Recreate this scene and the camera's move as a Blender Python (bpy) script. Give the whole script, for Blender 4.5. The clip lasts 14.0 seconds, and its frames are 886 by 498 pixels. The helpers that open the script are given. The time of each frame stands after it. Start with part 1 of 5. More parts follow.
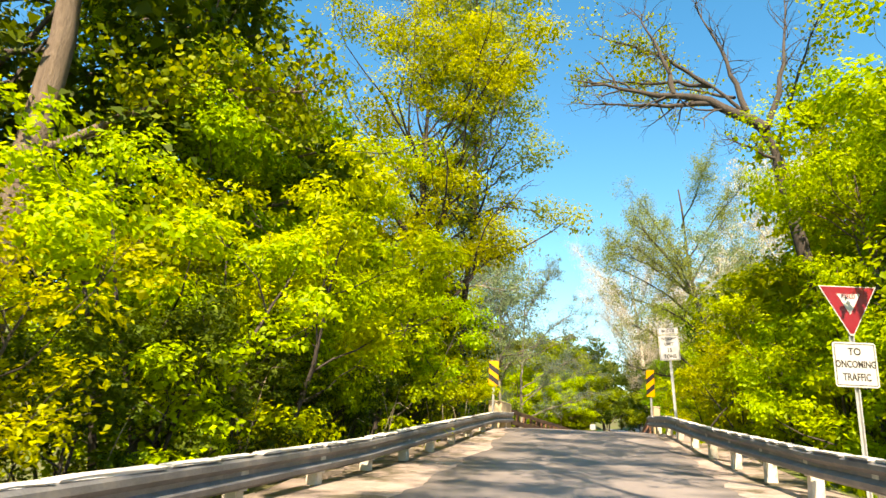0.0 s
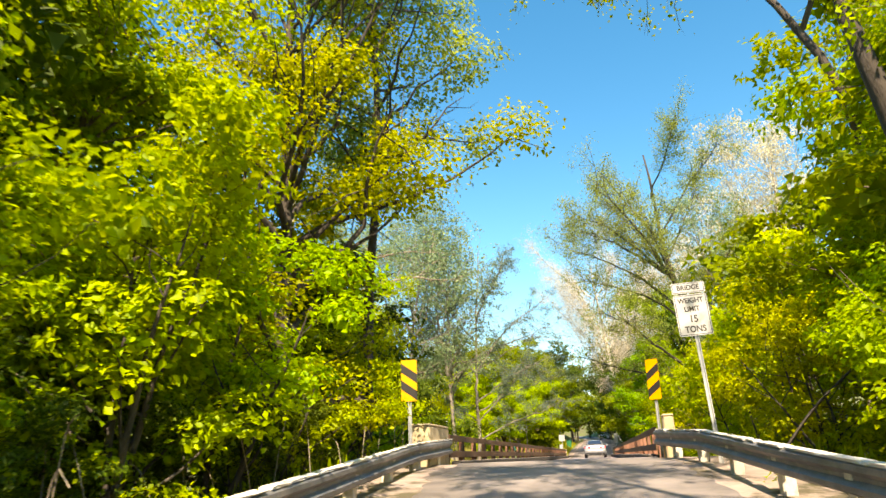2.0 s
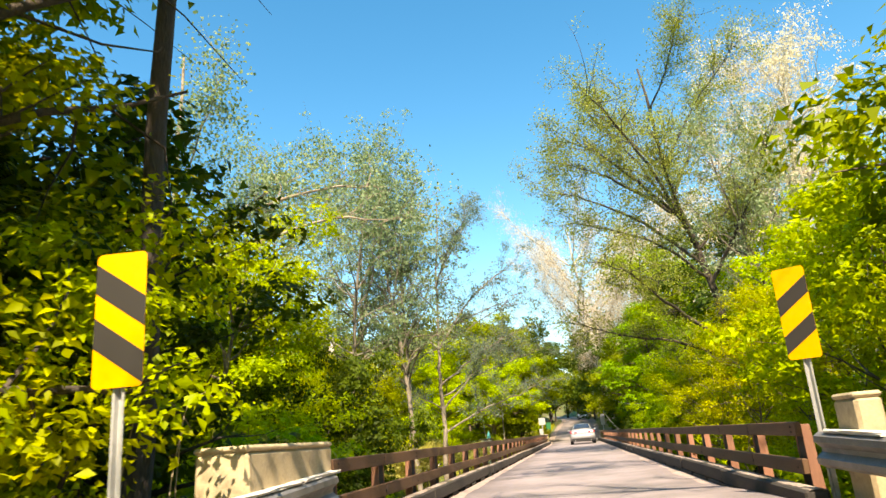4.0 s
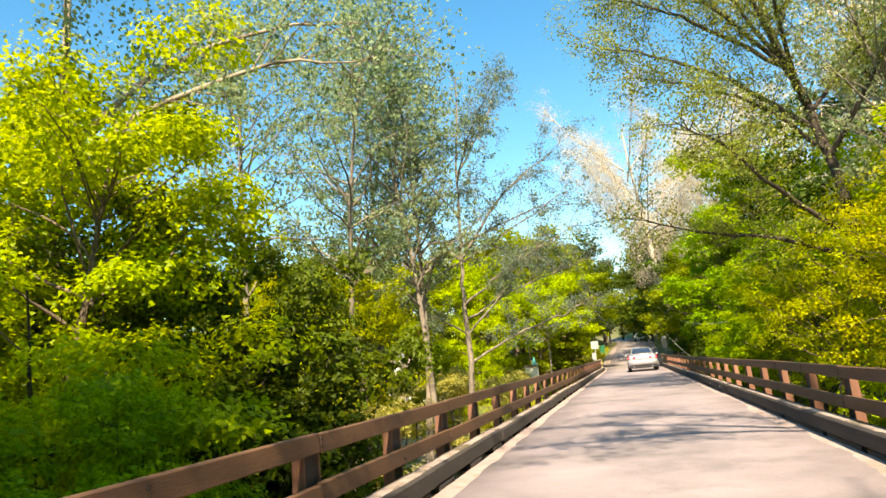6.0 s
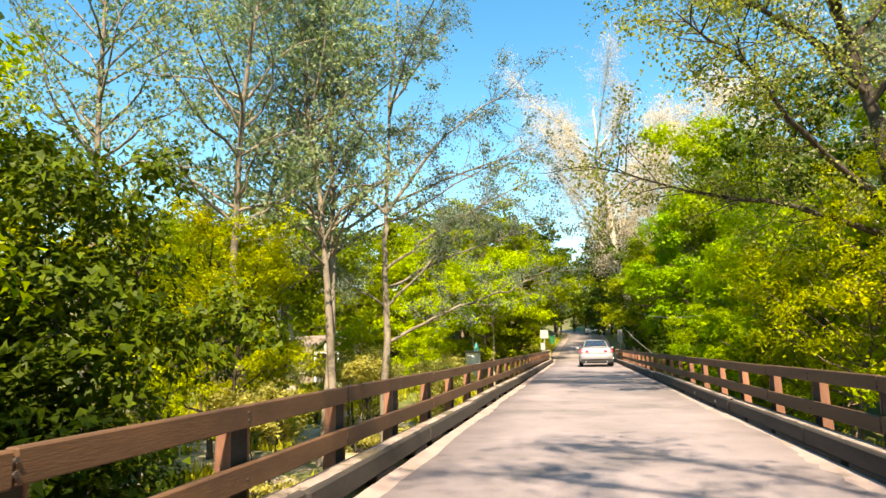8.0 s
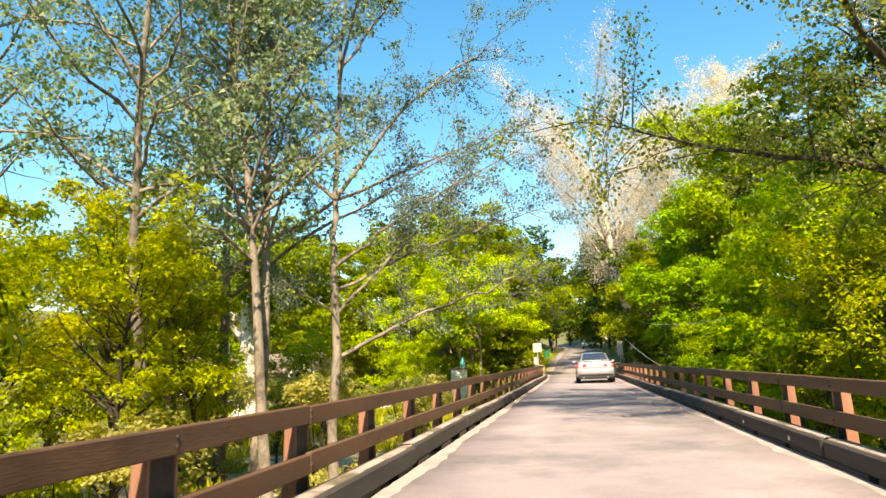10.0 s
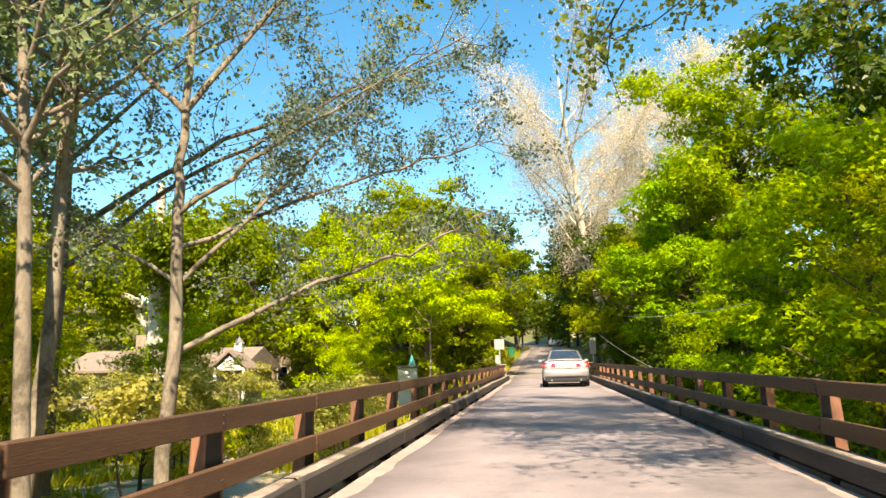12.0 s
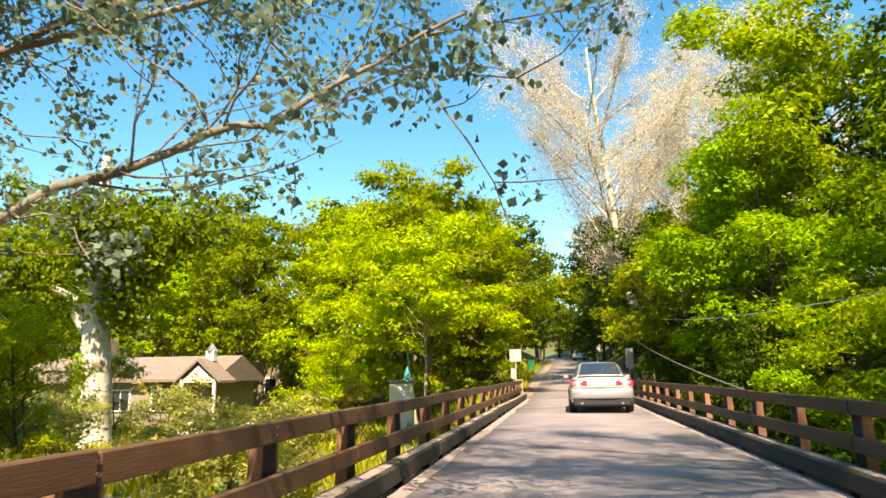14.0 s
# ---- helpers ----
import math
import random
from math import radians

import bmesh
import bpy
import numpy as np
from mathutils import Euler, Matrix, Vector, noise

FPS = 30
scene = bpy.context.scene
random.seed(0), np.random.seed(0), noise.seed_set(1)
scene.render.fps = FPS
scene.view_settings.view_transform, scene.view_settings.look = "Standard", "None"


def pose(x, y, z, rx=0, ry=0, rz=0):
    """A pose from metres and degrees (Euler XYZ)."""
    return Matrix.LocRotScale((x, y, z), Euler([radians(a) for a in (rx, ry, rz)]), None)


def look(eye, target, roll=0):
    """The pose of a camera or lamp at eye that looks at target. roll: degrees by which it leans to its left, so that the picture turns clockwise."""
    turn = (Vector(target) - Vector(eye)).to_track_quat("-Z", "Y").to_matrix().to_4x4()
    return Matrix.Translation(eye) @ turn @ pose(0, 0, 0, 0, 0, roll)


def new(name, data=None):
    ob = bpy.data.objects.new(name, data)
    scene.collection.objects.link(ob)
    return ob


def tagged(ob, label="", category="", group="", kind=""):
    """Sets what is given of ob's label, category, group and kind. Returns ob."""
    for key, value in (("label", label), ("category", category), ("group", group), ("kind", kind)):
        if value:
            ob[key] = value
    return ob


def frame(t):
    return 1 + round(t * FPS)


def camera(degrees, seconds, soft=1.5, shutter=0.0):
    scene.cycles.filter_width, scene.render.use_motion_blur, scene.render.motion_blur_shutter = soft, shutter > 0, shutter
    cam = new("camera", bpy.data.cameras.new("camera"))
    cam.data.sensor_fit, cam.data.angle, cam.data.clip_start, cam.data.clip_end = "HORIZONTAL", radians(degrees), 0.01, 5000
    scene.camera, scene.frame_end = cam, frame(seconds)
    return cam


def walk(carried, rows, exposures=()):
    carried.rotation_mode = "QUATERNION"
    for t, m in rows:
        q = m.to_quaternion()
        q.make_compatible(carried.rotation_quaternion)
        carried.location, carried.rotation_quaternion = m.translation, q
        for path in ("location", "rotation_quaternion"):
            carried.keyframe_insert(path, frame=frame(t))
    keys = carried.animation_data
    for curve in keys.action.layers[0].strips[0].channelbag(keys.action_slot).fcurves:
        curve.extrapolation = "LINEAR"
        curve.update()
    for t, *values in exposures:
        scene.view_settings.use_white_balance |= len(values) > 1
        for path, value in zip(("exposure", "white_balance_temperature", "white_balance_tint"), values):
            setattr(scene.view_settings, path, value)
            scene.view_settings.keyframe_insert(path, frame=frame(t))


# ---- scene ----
cam = camera(65.5, 14.0, 1.5, 0.15)
PATH = [
    (0, (2.129, -3.371, -0.316), (1.610, -1.515, 0.221), 2.7),
    (0.5, (2.004, -1.634, -0.214), (1.455, 0.201, 0.359), 2.9),
    (1, (1.825, 0.399, -0.005), (1.335, 2.235, 0.620), -1.3),
    (1.5, (1.683, 2.625, 0.163), (1.236, 4.480, 0.764), -2.0),
    (2, (1.421, 5.059, 0.320), (1.030, 6.931, 0.904), -2.0),
    (2.5, (1.127, 7.498, 0.435), (0.821, 9.394, 0.997), -7.4),
    (2.7, (0.976, 8.526, 0.473), (0.699, 10.428, 1.022), -6.5),
    (4.8, (0.342, 17.45, 1.131), (-0.006, 19.348, 1.656), -3.5),
    (5, (0.302, 18.25, 1.133), (-0.055, 20.15, 1.644), -3.4),
    (5.5, (0.250, 20.200, 1.200), (-0.144, 22.110, 1.640), -4.1),
    (6, (0.282, 22.200, 1.240), (-0.200, 24.111, 1.583), -5.2),
    (6.5, (0.200, 24.090, 1.200), (-0.272, 26.012, 1.486), -3.4),
    (7, (0.110, 25.800, 1.200), (-0.224, 27.756, 1.457), -4.6),
    (7.5, (0.090, 27.190, 1.191), (-0.274, 29.142, 1.432), -2.3),
    (7.7, (0.075, 27.690, 1.195), (-0.297, 29.637, 1.461), -1.2),
    (9.8, (0.060, 32.398, 1.130), (-0.316, 34.336, 1.455), -1.9),
    (10, (0.060, 32.912, 1.133), (-0.294, 34.852, 1.465), -2.1),
    (10.5, (0.040, 34.374, 1.160), (-0.284, 36.321, 1.488), -2.4),
    (11, (0.035, 35.925, 1.165), (-0.271, 37.875, 1.487), -2.3),
    (11.5, (0.045, 37.589, 1.155), (-0.243, 39.542, 1.474), -1.8),
    (12, (0.065, 39.333, 1.125), (-0.202, 41.289, 1.448), -1.5),
    (12.5, (0.065, 41.043, 1.110), (-0.191, 42.998, 1.446), -0.9),
    (13, (0.050, 42.836, 1.095), (-0.211, 44.788, 1.445), -0.5),
    (13.5, (0.006, 44.656, 1.135), (-0.277, 46.603, 1.492), -0.7),
    (14, (-0.063, 46.512, 1.151), (-0.391, 48.451, 1.511), -0.8),
]
walk(cam, [(t, look(eye, target, roll)) for t, eye, target, roll in PATH], [(0, 1.46, 9150, 14), (10, 1.46, 9150, 14), (14, 1.38, 9150, 14)])
import collections

# ---- light ----
SUN_EL, SUN_AZ = 50.0, 167.0      # degrees above the horizon; clockwise from +y
world = bpy.data.worlds.new("sky")
scene.world = world
world.use_nodes = True
wn = world.node_tree
wn.nodes.clear()
w_out = wn.nodes.new("ShaderNodeOutputWorld")
w_bg = wn.nodes.new("ShaderNodeBackground")
w_sky = wn.nodes.new("ShaderNodeTexSky")
w_sky.sky_type = "NISHITA"
w_sky.sun_disc = False
w_sky.sun_elevation = radians(SUN_EL)
w_sky.sun_rotation = radians(SUN_AZ)
w_sky.air_density, w_sky.dust_density, w_sky.ozone_density = 1.0, 0.3, 2.5
w_bg.inputs["Strength"].default_value = 0.135
w_sat = wn.nodes.new("ShaderNodeHueSaturation")
w_sat.inputs["Hue"].default_value, w_sat.inputs["Saturation"].default_value = 0.492, 1.38
wn.links.new(w_sky.outputs[0], w_sat.inputs["Color"])
wn.links.new(w_sat.outputs[0], w_bg.inputs[0])
wn.links.new(w_bg.outputs[0], w_out.inputs[0])

sun_data = bpy.data.lights.new("sun", "SUN")
sun_data.energy, sun_data.angle, sun_data.color = 5.0, radians(0.53), (1.0, 0.94, 0.85)
sun = new("sun", sun_data)
sun_way = Vector((math.sin(radians(SUN_AZ)) * math.cos(radians(SUN_EL)), math.cos(radians(SUN_AZ)) * math.cos(radians(SUN_EL)), math.sin(radians(SUN_EL))))
sun.matrix_world = look(sun_way * 100, (0, 0, 0))


# ---- materials ----
def blank(name):
    m = bpy.data.materials.new(name)
    m.use_nodes = True
    m.node_tree.nodes.clear()
    return m, m.node_tree.nodes, m.node_tree.links


def ramp(nodes, stops):
    r = nodes.new("ShaderNodeValToRGB")
    els = r.color_ramp.elements
    while len(els) < len(stops):
        els.new(0.5)
    for e, (p, c) in zip(els, stops):
        e.position, e.color = p, (*c, 1)
    return r


def noise_tex(nodes, links, vec, scale, detail=4.0, rough=0.6):
    n = nodes.new("ShaderNodeTexNoise")
    n.inputs["Scale"].default_value, n.inputs["Detail"].default_value, n.inputs["Roughness"].default_value = scale, detail, rough
    links.new(vec, n.inputs["Vector"])
    return n


def surface(name, lo, hi, scale=3.0, grain=40.0, rough=0.8, metal=0.0, bump=0.3, stretch=(1, 1, 1), stain=None, stain_at=(0.5, 0.65), stain_scale=0.6, piece=0.0, coat=0.0, dist=0.01):
    """A solid surface: two colours mixed by coarse and fine noise, a stain of its own shape, relief, and a change from piece to piece."""
    m, N, L = blank(name)
    out, b = N.new("ShaderNodeOutputMaterial"), N.new("ShaderNodeBsdfPrincipled")
    tc, mp = N.new("ShaderNodeTexCoord"), N.new("ShaderNodeMapping")
    mp.inputs["Scale"].default_value = stretch
    L.new(tc.outputs["Object"], mp.inputs["Vector"])
    n1 = noise_tex(N, L, mp.outputs[0], scale)
    n2 = noise_tex(N, L, mp.outputs[0], grain, 3.0)
    mid = N.new("ShaderNodeMix")
    mid.inputs[0].default_value = 0.4
    L.new(n1.outputs["Fac"], mid.inputs[2])
    L.new(n2.outputs["Fac"], mid.inputs[3])
    r = ramp(N, [(0.32, lo), (0.68, hi)])
    L.new(mid.outputs[0], r.inputs[0])
    col = r.outputs[0]
    if stain:
        n3 = noise_tex(N, L, tc.outputs["Object"], stain_scale, 6.0, 0.7)
        k = ramp(N, [(stain_at[0], (0, 0, 0)), (stain_at[1], (1, 1, 1))])
        L.new(n3.outputs["Fac"], k.inputs[0])
        mx = N.new("ShaderNodeMix")
        mx.data_type = "RGBA"
        L.new(k.outputs[0], mx.inputs[0])
        L.new(col, mx.inputs[6])
        mx.inputs[7].default_value = (*stain, 1)
        col = mx.outputs[2]
    if piece:
        oi = N.new("ShaderNodeObjectInfo")
        mr = N.new("ShaderNodeMapRange")
        mr.inputs[3].default_value, mr.inputs[4].default_value = 1 - piece, 1 + piece
        L.new(oi.outputs["Random"], mr.inputs[0])
        hs = N.new("ShaderNodeHueSaturation")
        L.new(mr.outputs[0], hs.inputs["Value"])
        L.new(col, hs.inputs["Color"])
        col = hs.outputs[0]
    L.new(col, b.inputs["Base Color"])
    b.inputs["Roughness"].default_value, b.inputs["Metallic"].default_value = rough, metal
    b.inputs["Coat Weight"].default_value = coat
    if bump:
        bp = N.new("ShaderNodeBump")
        bp.inputs["Strength"].default_value, bp.inputs["Distance"].default_value = bump, dist
        L.new(n2.outputs["Fac"], bp.inputs["Height"])
        L.new(bp.outputs[0], b.inputs["Normal"])
    L.new(b.outputs[0], out.inputs[0])
    return m


def foliage(name, lo, hi, through_col, amount=0.5, rough=0.55):
    """Leaves: the colour changes from leaf to leaf and from bough to bough, and light shines through."""
    m, N, L = blank(name)
    out, b, tr, mix = (N.new(k) for k in ("ShaderNodeOutputMaterial", "ShaderNodeBsdfPrincipled", "ShaderNodeBsdfTranslucent", "ShaderNodeMixShader"))
    geo, tc = N.new("ShaderNodeNewGeometry"), N.new("ShaderNodeTexCoord")
    n = noise_tex(N, L, tc.outputs["Object"], 0.55, 2.0)
    oi = N.new("ShaderNodeObjectInfo")
    add = N.new("ShaderNodeMath")
    add.operation = "MULTIPLY_ADD"
    L.new(geo.outputs["Random Per Island"], add.inputs[0])
    add.inputs[1].default_value = 0.55
    sc = N.new("ShaderNodeMath")
    sc.operation = "MULTIPLY"
    L.new(n.outputs["Fac"], sc.inputs[0])
    sc.inputs[1].default_value = 0.5
    L.new(sc.outputs[0], add.inputs[2])
    r = ramp(N, [(0.2, lo), (0.85, hi)])
    L.new(add.outputs[0], r.inputs[0])
    hs = N.new("ShaderNodeHueSaturation")
    mr = N.new("ShaderNodeMapRange")
    mr.inputs[3].default_value, mr.inputs[4].default_value = 0.487, 0.518
    L.new(oi.outputs["Random"], mr.inputs[0])
    L.new(mr.outputs[0], hs.inputs["Hue"])
    L.new(r.outputs[0], hs.inputs["Color"])
    L.new(hs.outputs[0], b.inputs["Base Color"])
    b.inputs["Roughness"].default_value = rough
    b.inputs["Specular IOR Level"].default_value = 0.18
    tint = N.new("ShaderNodeMix")
    tint.data_type, tint.blend_type = "RGBA", "MULTIPLY"
    tint.inputs[0].default_value = 1.0
    L.new(hs.outputs[0], tint.inputs[6])
    tint.inputs[7].default_value = (*through_col, 1)
    L.new(tint.outputs[2], tr.inputs["Color"])
    mix.inputs[0].default_value = amount
    L.new(b.outputs[0], mix.inputs[1])
    L.new(tr.outputs[0], mix.inputs[2])
    L.new(mix.outputs[0], out.inputs[0])
    return m


def plain(name, col, rough=0.5, metal=0.0, emit=0.0, coat=0.0, alpha=1.0, trans=0.0):
    m, N, L = blank(name)
    out, b = N.new("ShaderNodeOutputMaterial"), N.new("ShaderNodeBsdfPrincipled")
    b.inputs["Base Color"].default_value = (*col, 1)
    b.inputs["Roughness"].default_value, b.inputs["Metallic"].default_value = rough, metal
    b.inputs["Coat Weight"].default_value = coat
    b.inputs["Transmission Weight"].default_value = trans
    if emit:
        b.inputs["Emission Color"].default_value = (*col, 1)
        b.inputs["Emission Strength"].default_value = emit
    L.new(b.outputs[0], out.inputs[0])
    return m


M_ASPHALT = surface("worn asphalt", (0.150, 0.132, 0.126), (0.275, 0.240, 0.228), 0.8, 60, 0.85, bump=0.25, stain=(0.10, 0.097, 0.10), stain_at=(0.52, 0.66), stain_scale=0.35)
M_DECK = surface("worn deck paving", (0.160, 0.140, 0.148), (0.32, 0.274, 0.288), 0.7, 70, 0.85, bump=0.3, stain=(0.13, 0.12, 0.124), stain_at=(0.49, 0.66), stain_scale=0.30)
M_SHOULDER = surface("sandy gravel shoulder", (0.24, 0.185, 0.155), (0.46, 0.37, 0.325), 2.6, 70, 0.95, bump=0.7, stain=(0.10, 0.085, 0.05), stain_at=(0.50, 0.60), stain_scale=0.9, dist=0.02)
M_SAND = surface("sandy road edge", (0.25, 0.188, 0.172), (0.40, 0.318, 0.295), 2.0, 80, 0.95, bump=0.5, stain=(0.20, 0.17, 0.12), stain_at=(0.56, 0.68), stain_scale=0.9)
M_GROUND = surface("earth and litter", (0.055, 0.06, 0.018), (0.16, 0.14, 0.05), 0.7, 14, 0.95, bump=0.6, stain=(0.10, 0.14, 0.02), stain_at=(0.45, 0.6), stain_scale=0.25, dist=0.05)
M_GRAVEL = surface("pale creek stones", (0.30, 0.24, 0.16), (0.55, 0.46, 0.34), 1.2, 9, 0.95, bump=0.8, stain=(0.12, 0.14, 0.04), stain_at=(0.52, 0.6), stain_scale=0.35, dist=0.08)
M_RAIL = surface("brown stained timber", (0.058, 0.029, 0.013), (0.130, 0.064, 0.031), 1.2, 24, 0.7, bump=0.25, stretch=(5, 0.5, 5), stain=(0.07, 0.035, 0.02), stain_at=(0.55, 0.7), stain_scale=1.2, piece=0.18)
M_POST = surface("red-brown timber post", (0.16, 0.068, 0.042), (0.28, 0.135, 0.085), 2.0, 24, 0.7, bump=0.25, stretch=(5, 5, 0.6), stain=(0.08, 0.04, 0.025), stain_at=(0.56, 0.7), stain_scale=2.0, piece=0.25)
# near-black: the shade on the kerb faces is put into this colour
M_KERB = surface("weathered kerb timber darkened for shade", (0.016, 0.014, 0.013), (0.056, 0.048, 0.043), 1.5, 26, 0.9, bump=0.4, stretch=(4, 0.5, 4), stain=(0.03, 0.027, 0.022), stain_at=(0.52, 0.66), stain_scale=1.0, piece=0.15)
M_CONC = surface("stained concrete", (0.34, 0.265, 0.16), (0.50, 0.41, 0.27), 2.0, 40, 0.9, bump=0.3, stain=(0.20, 0.17, 0.11), stain_at=(0.52, 0.68), stain_scale=2.2)
M_STEEL = surface("dull galvanised steel", (0.13, 0.13, 0.135), (0.26, 0.26, 0.265), 2.5, 60, 0.55, 0.55, bump=0.1, stain=(0.30, 0.28, 0.25), stain_at=(0.54, 0.72), stain_scale=2.5)
M_DUST = surface("white dust and litter", (0.55, 0.52, 0.48), (0.80, 0.78, 0.74), 6.0, 40, 0.95, bump=0.5)
M_GPOST = surface("weathered guard post", (0.42, 0.38, 0.32), (0.70, 0.66, 0.58), 3.0, 40, 0.9, bump=0.3, stain=(0.25, 0.22, 0.17), stain_at=(0.5, 0.65), stain_scale=4.0, piece=0.2)
M_BARK = surface("grey-brown bark", (0.085, 0.06, 0.042), (0.24, 0.18, 0.13), 2.5, 18, 0.95, bump=1.0, stretch=(3, 3, 0.5), dist=0.03)
M_BARK_DARK = surface("dark bark", (0.035, 0.028, 0.022), (0.10, 0.08, 0.065), 2.5, 18, 0.95, bump=0.9, stretch=(3, 3, 0.5), dist=0.03)
M_BARK_TAN = surface("tan flaking bark", (0.21, 0.165, 0.115), (0.42, 0.35, 0.26), 2.0, 14, 0.95, bump=0.6, stretch=(2, 2, 0.7), stain=(0.13, 0.10, 0.07), stain_at=(0.5, 0.62), stain_scale=1.6, dist=0.02)
M_BARK_GREY = surface("pale grey flaking bark", (0.13, 0.11, 0.085), (0.31, 0.265, 0.21), 2.0, 14, 0.95, bump=0.6, stretch=(2, 2, 0.7), stain=(0.09, 0.075, 0.055), stain_at=(0.5, 0.62), stain_scale=1.6, dist=0.02)
M_BARK_PALE = surface("pale mottled bark", (0.40, 0.36, 0.29), (0.64, 0.59, 0.50), 2.0, 12, 0.9, bump=0.4, stretch=(2, 2, 0.8), stain=(0.20, 0.16, 0.10), stain_at=(0.5, 0.6), stain_scale=1.6, dist=0.02)
# sun and shade on the trees are partly put into these leaf colours
LF_BRIGHT = foliage("bright green leaves", (0.15, 0.245, 0.004), (0.42, 0.57, 0.007), (1.5, 1.28, 0.4), 0.48)
LF_SUNNY = foliage("sunny yellow-green leaves", (0.170, 0.262, 0.004), (0.50, 0.63, 0.008), (1.5, 1.28, 0.4), 0.48)
LF_YOUNG = foliage("young yellow-green leaves", (0.17, 0.215, 0.004), (0.46, 0.52, 0.007), (1.4, 1.2, 0.4), 0.5)
LF_YELLOW = foliage("yellow-green leaves", (0.21, 0.26, 0.005), (0.50, 0.56, 0.009), (1.4, 1.22, 0.4), 0.5)
LF_MID = foliage("green leaves", (0.11, 0.165, 0.004), (0.315, 0.385, 0.007), (1.5, 1.28, 0.4))
LF_HILL = foliage("green hillside leaves", (0.075, 0.11, 0.004), (0.235, 0.285, 0.007), (1.5, 1.28, 0.4), 0.4)
# deep green, used too where foliage stands in shade
LF_DARK = foliage("deep green and shade-darkened leaves", (0.026, 0.052, 0.003), (0.105, 0.16, 0.006), (1.4, 1.3, 0.4), 0.35)
LF_GREY = foliage("grey-green young leaves", (0.10, 0.165, 0.085), (0.32, 0.41, 0.22), (1.3, 1.3, 0.9), 0.45)
LF_GREEN = foliage("fresh green leaves", (0.105, 0.195, 0.004), (0.32, 0.49, 0.008), (1.5, 1.3, 0.4), 0.46)
LF_ASH = foliage("dull green young leaves", (0.11, 0.165, 0.03), (0.33, 0.41, 0.09), (1.4, 1.3, 0.6), 0.55)
LF_OLIVE = foliage("olive young leaves", (0.13, 0.165, 0.028), (0.37, 0.41, 0.10), (1.35, 1.25, 0.6), 0.45)
LF_BLUE = foliage("dull blue-green young leaves", (0.065, 0.108, 0.080), (0.23, 0.295, 0.205), (1.25, 1.25, 1.0), 0.4)
LF_PALE = foliage("pale budding leaves", (0.50, 0.44, 0.33), (0.78, 0.70, 0.54), (1.1, 1.05, 0.9), 0.45)
LF_DRY = foliage("pale olive shrub leaves", (0.22, 0.22, 0.05), (0.52, 0.50, 0.15), (1.3, 1.2, 0.6), 0.5)
LF_GRASS = foliage("grass blades", (0.16, 0.20, 0.012), (0.46, 0.44, 0.03), (1.4, 1.2, 0.5), 0.4)


# ---- mesh helpers ----
def thing(name, at=(0, 0, 0), rz=0.0, label="", category="", group="", kind=""):
    ob = new(name)
    ob.matrix_basis = pose(*at, 0, 0, rz)
    return tagged(ob, label, category, group, kind)


def mesh_ob(name, bm, material, smooth=False):
    me = bpy.data.meshes.new(name)
    bm.to_mesh(me)
    bm.free()
    me.materials.append(material)
    if smooth:
        for p in me.polygons:
            p.use_smooth = True
    return new(name, me)


def part(name, bm, material, parent, label="", smooth=False):
    ob = mesh_ob(name, bm, material, smooth)
    ob.parent = parent
    return tagged(ob, label)


def share(name, ob, parent, m):
    """Another object on the same mesh."""
    o = new(name, ob.data)
    o.parent = parent
    o.matrix_basis = m
    return o


def box(size, at=(0, 0, 0), bevel=0.0, turn=None, bm=None):
    bm = bm or bmesh.new()
    m = Matrix.Translation(at) @ (turn or Matrix()) @ Matrix.Diagonal((*size, 1))
    g = bmesh.ops.create_cube(bm, size=1.0, matrix=m)
    if bevel:
        vs = set(g["verts"])
        bmesh.ops.bevel(bm, geom=[e for e in bm.edges if e.verts[0] in vs], offset=bevel, segments=1, affect="EDGES")
    return bm


def cyl(r, h, at=(0, 0, 0), seg=12, r2=None, turn=None, bm=None):
    bm = bm or bmesh.new()
    m = Matrix.Translation(at) @ (turn or Matrix())
    bmesh.ops.create_cone(bm, cap_ends=True, segments=seg, radius1=r, radius2=r if r2 is None else r2, depth=h, matrix=m)
    return bm


def prism(profile, length, axis="y", at=(0, 0, 0), bm=None):
    """A closed outline of (a, b) pairs pushed along an axis: y takes (x, z), x takes (y, z), z takes (x, y)."""
    bm = bm or bmesh.new()
    def put(a, b, c):
        p = {"y": (a, c, b), "x": (c, a, b), "z": (a, b, c)}[axis]
        return bm.verts.new(Vector(p) + Vector(at))
    lo, hi = [put(a, b, -length / 2) for a, b in profile], [put(a, b, length / 2) for a, b in profile]
    n = len(profile)
    for i in range(n):
        bm.faces.new((lo[i], lo[(i + 1) % n], hi[(i + 1) % n], hi[i]))
    bm.faces.new(lo[::-1])
    bm.faces.new(hi)
    bmesh.ops.recalc_face_normals(bm, faces=bm.faces)
    return bm


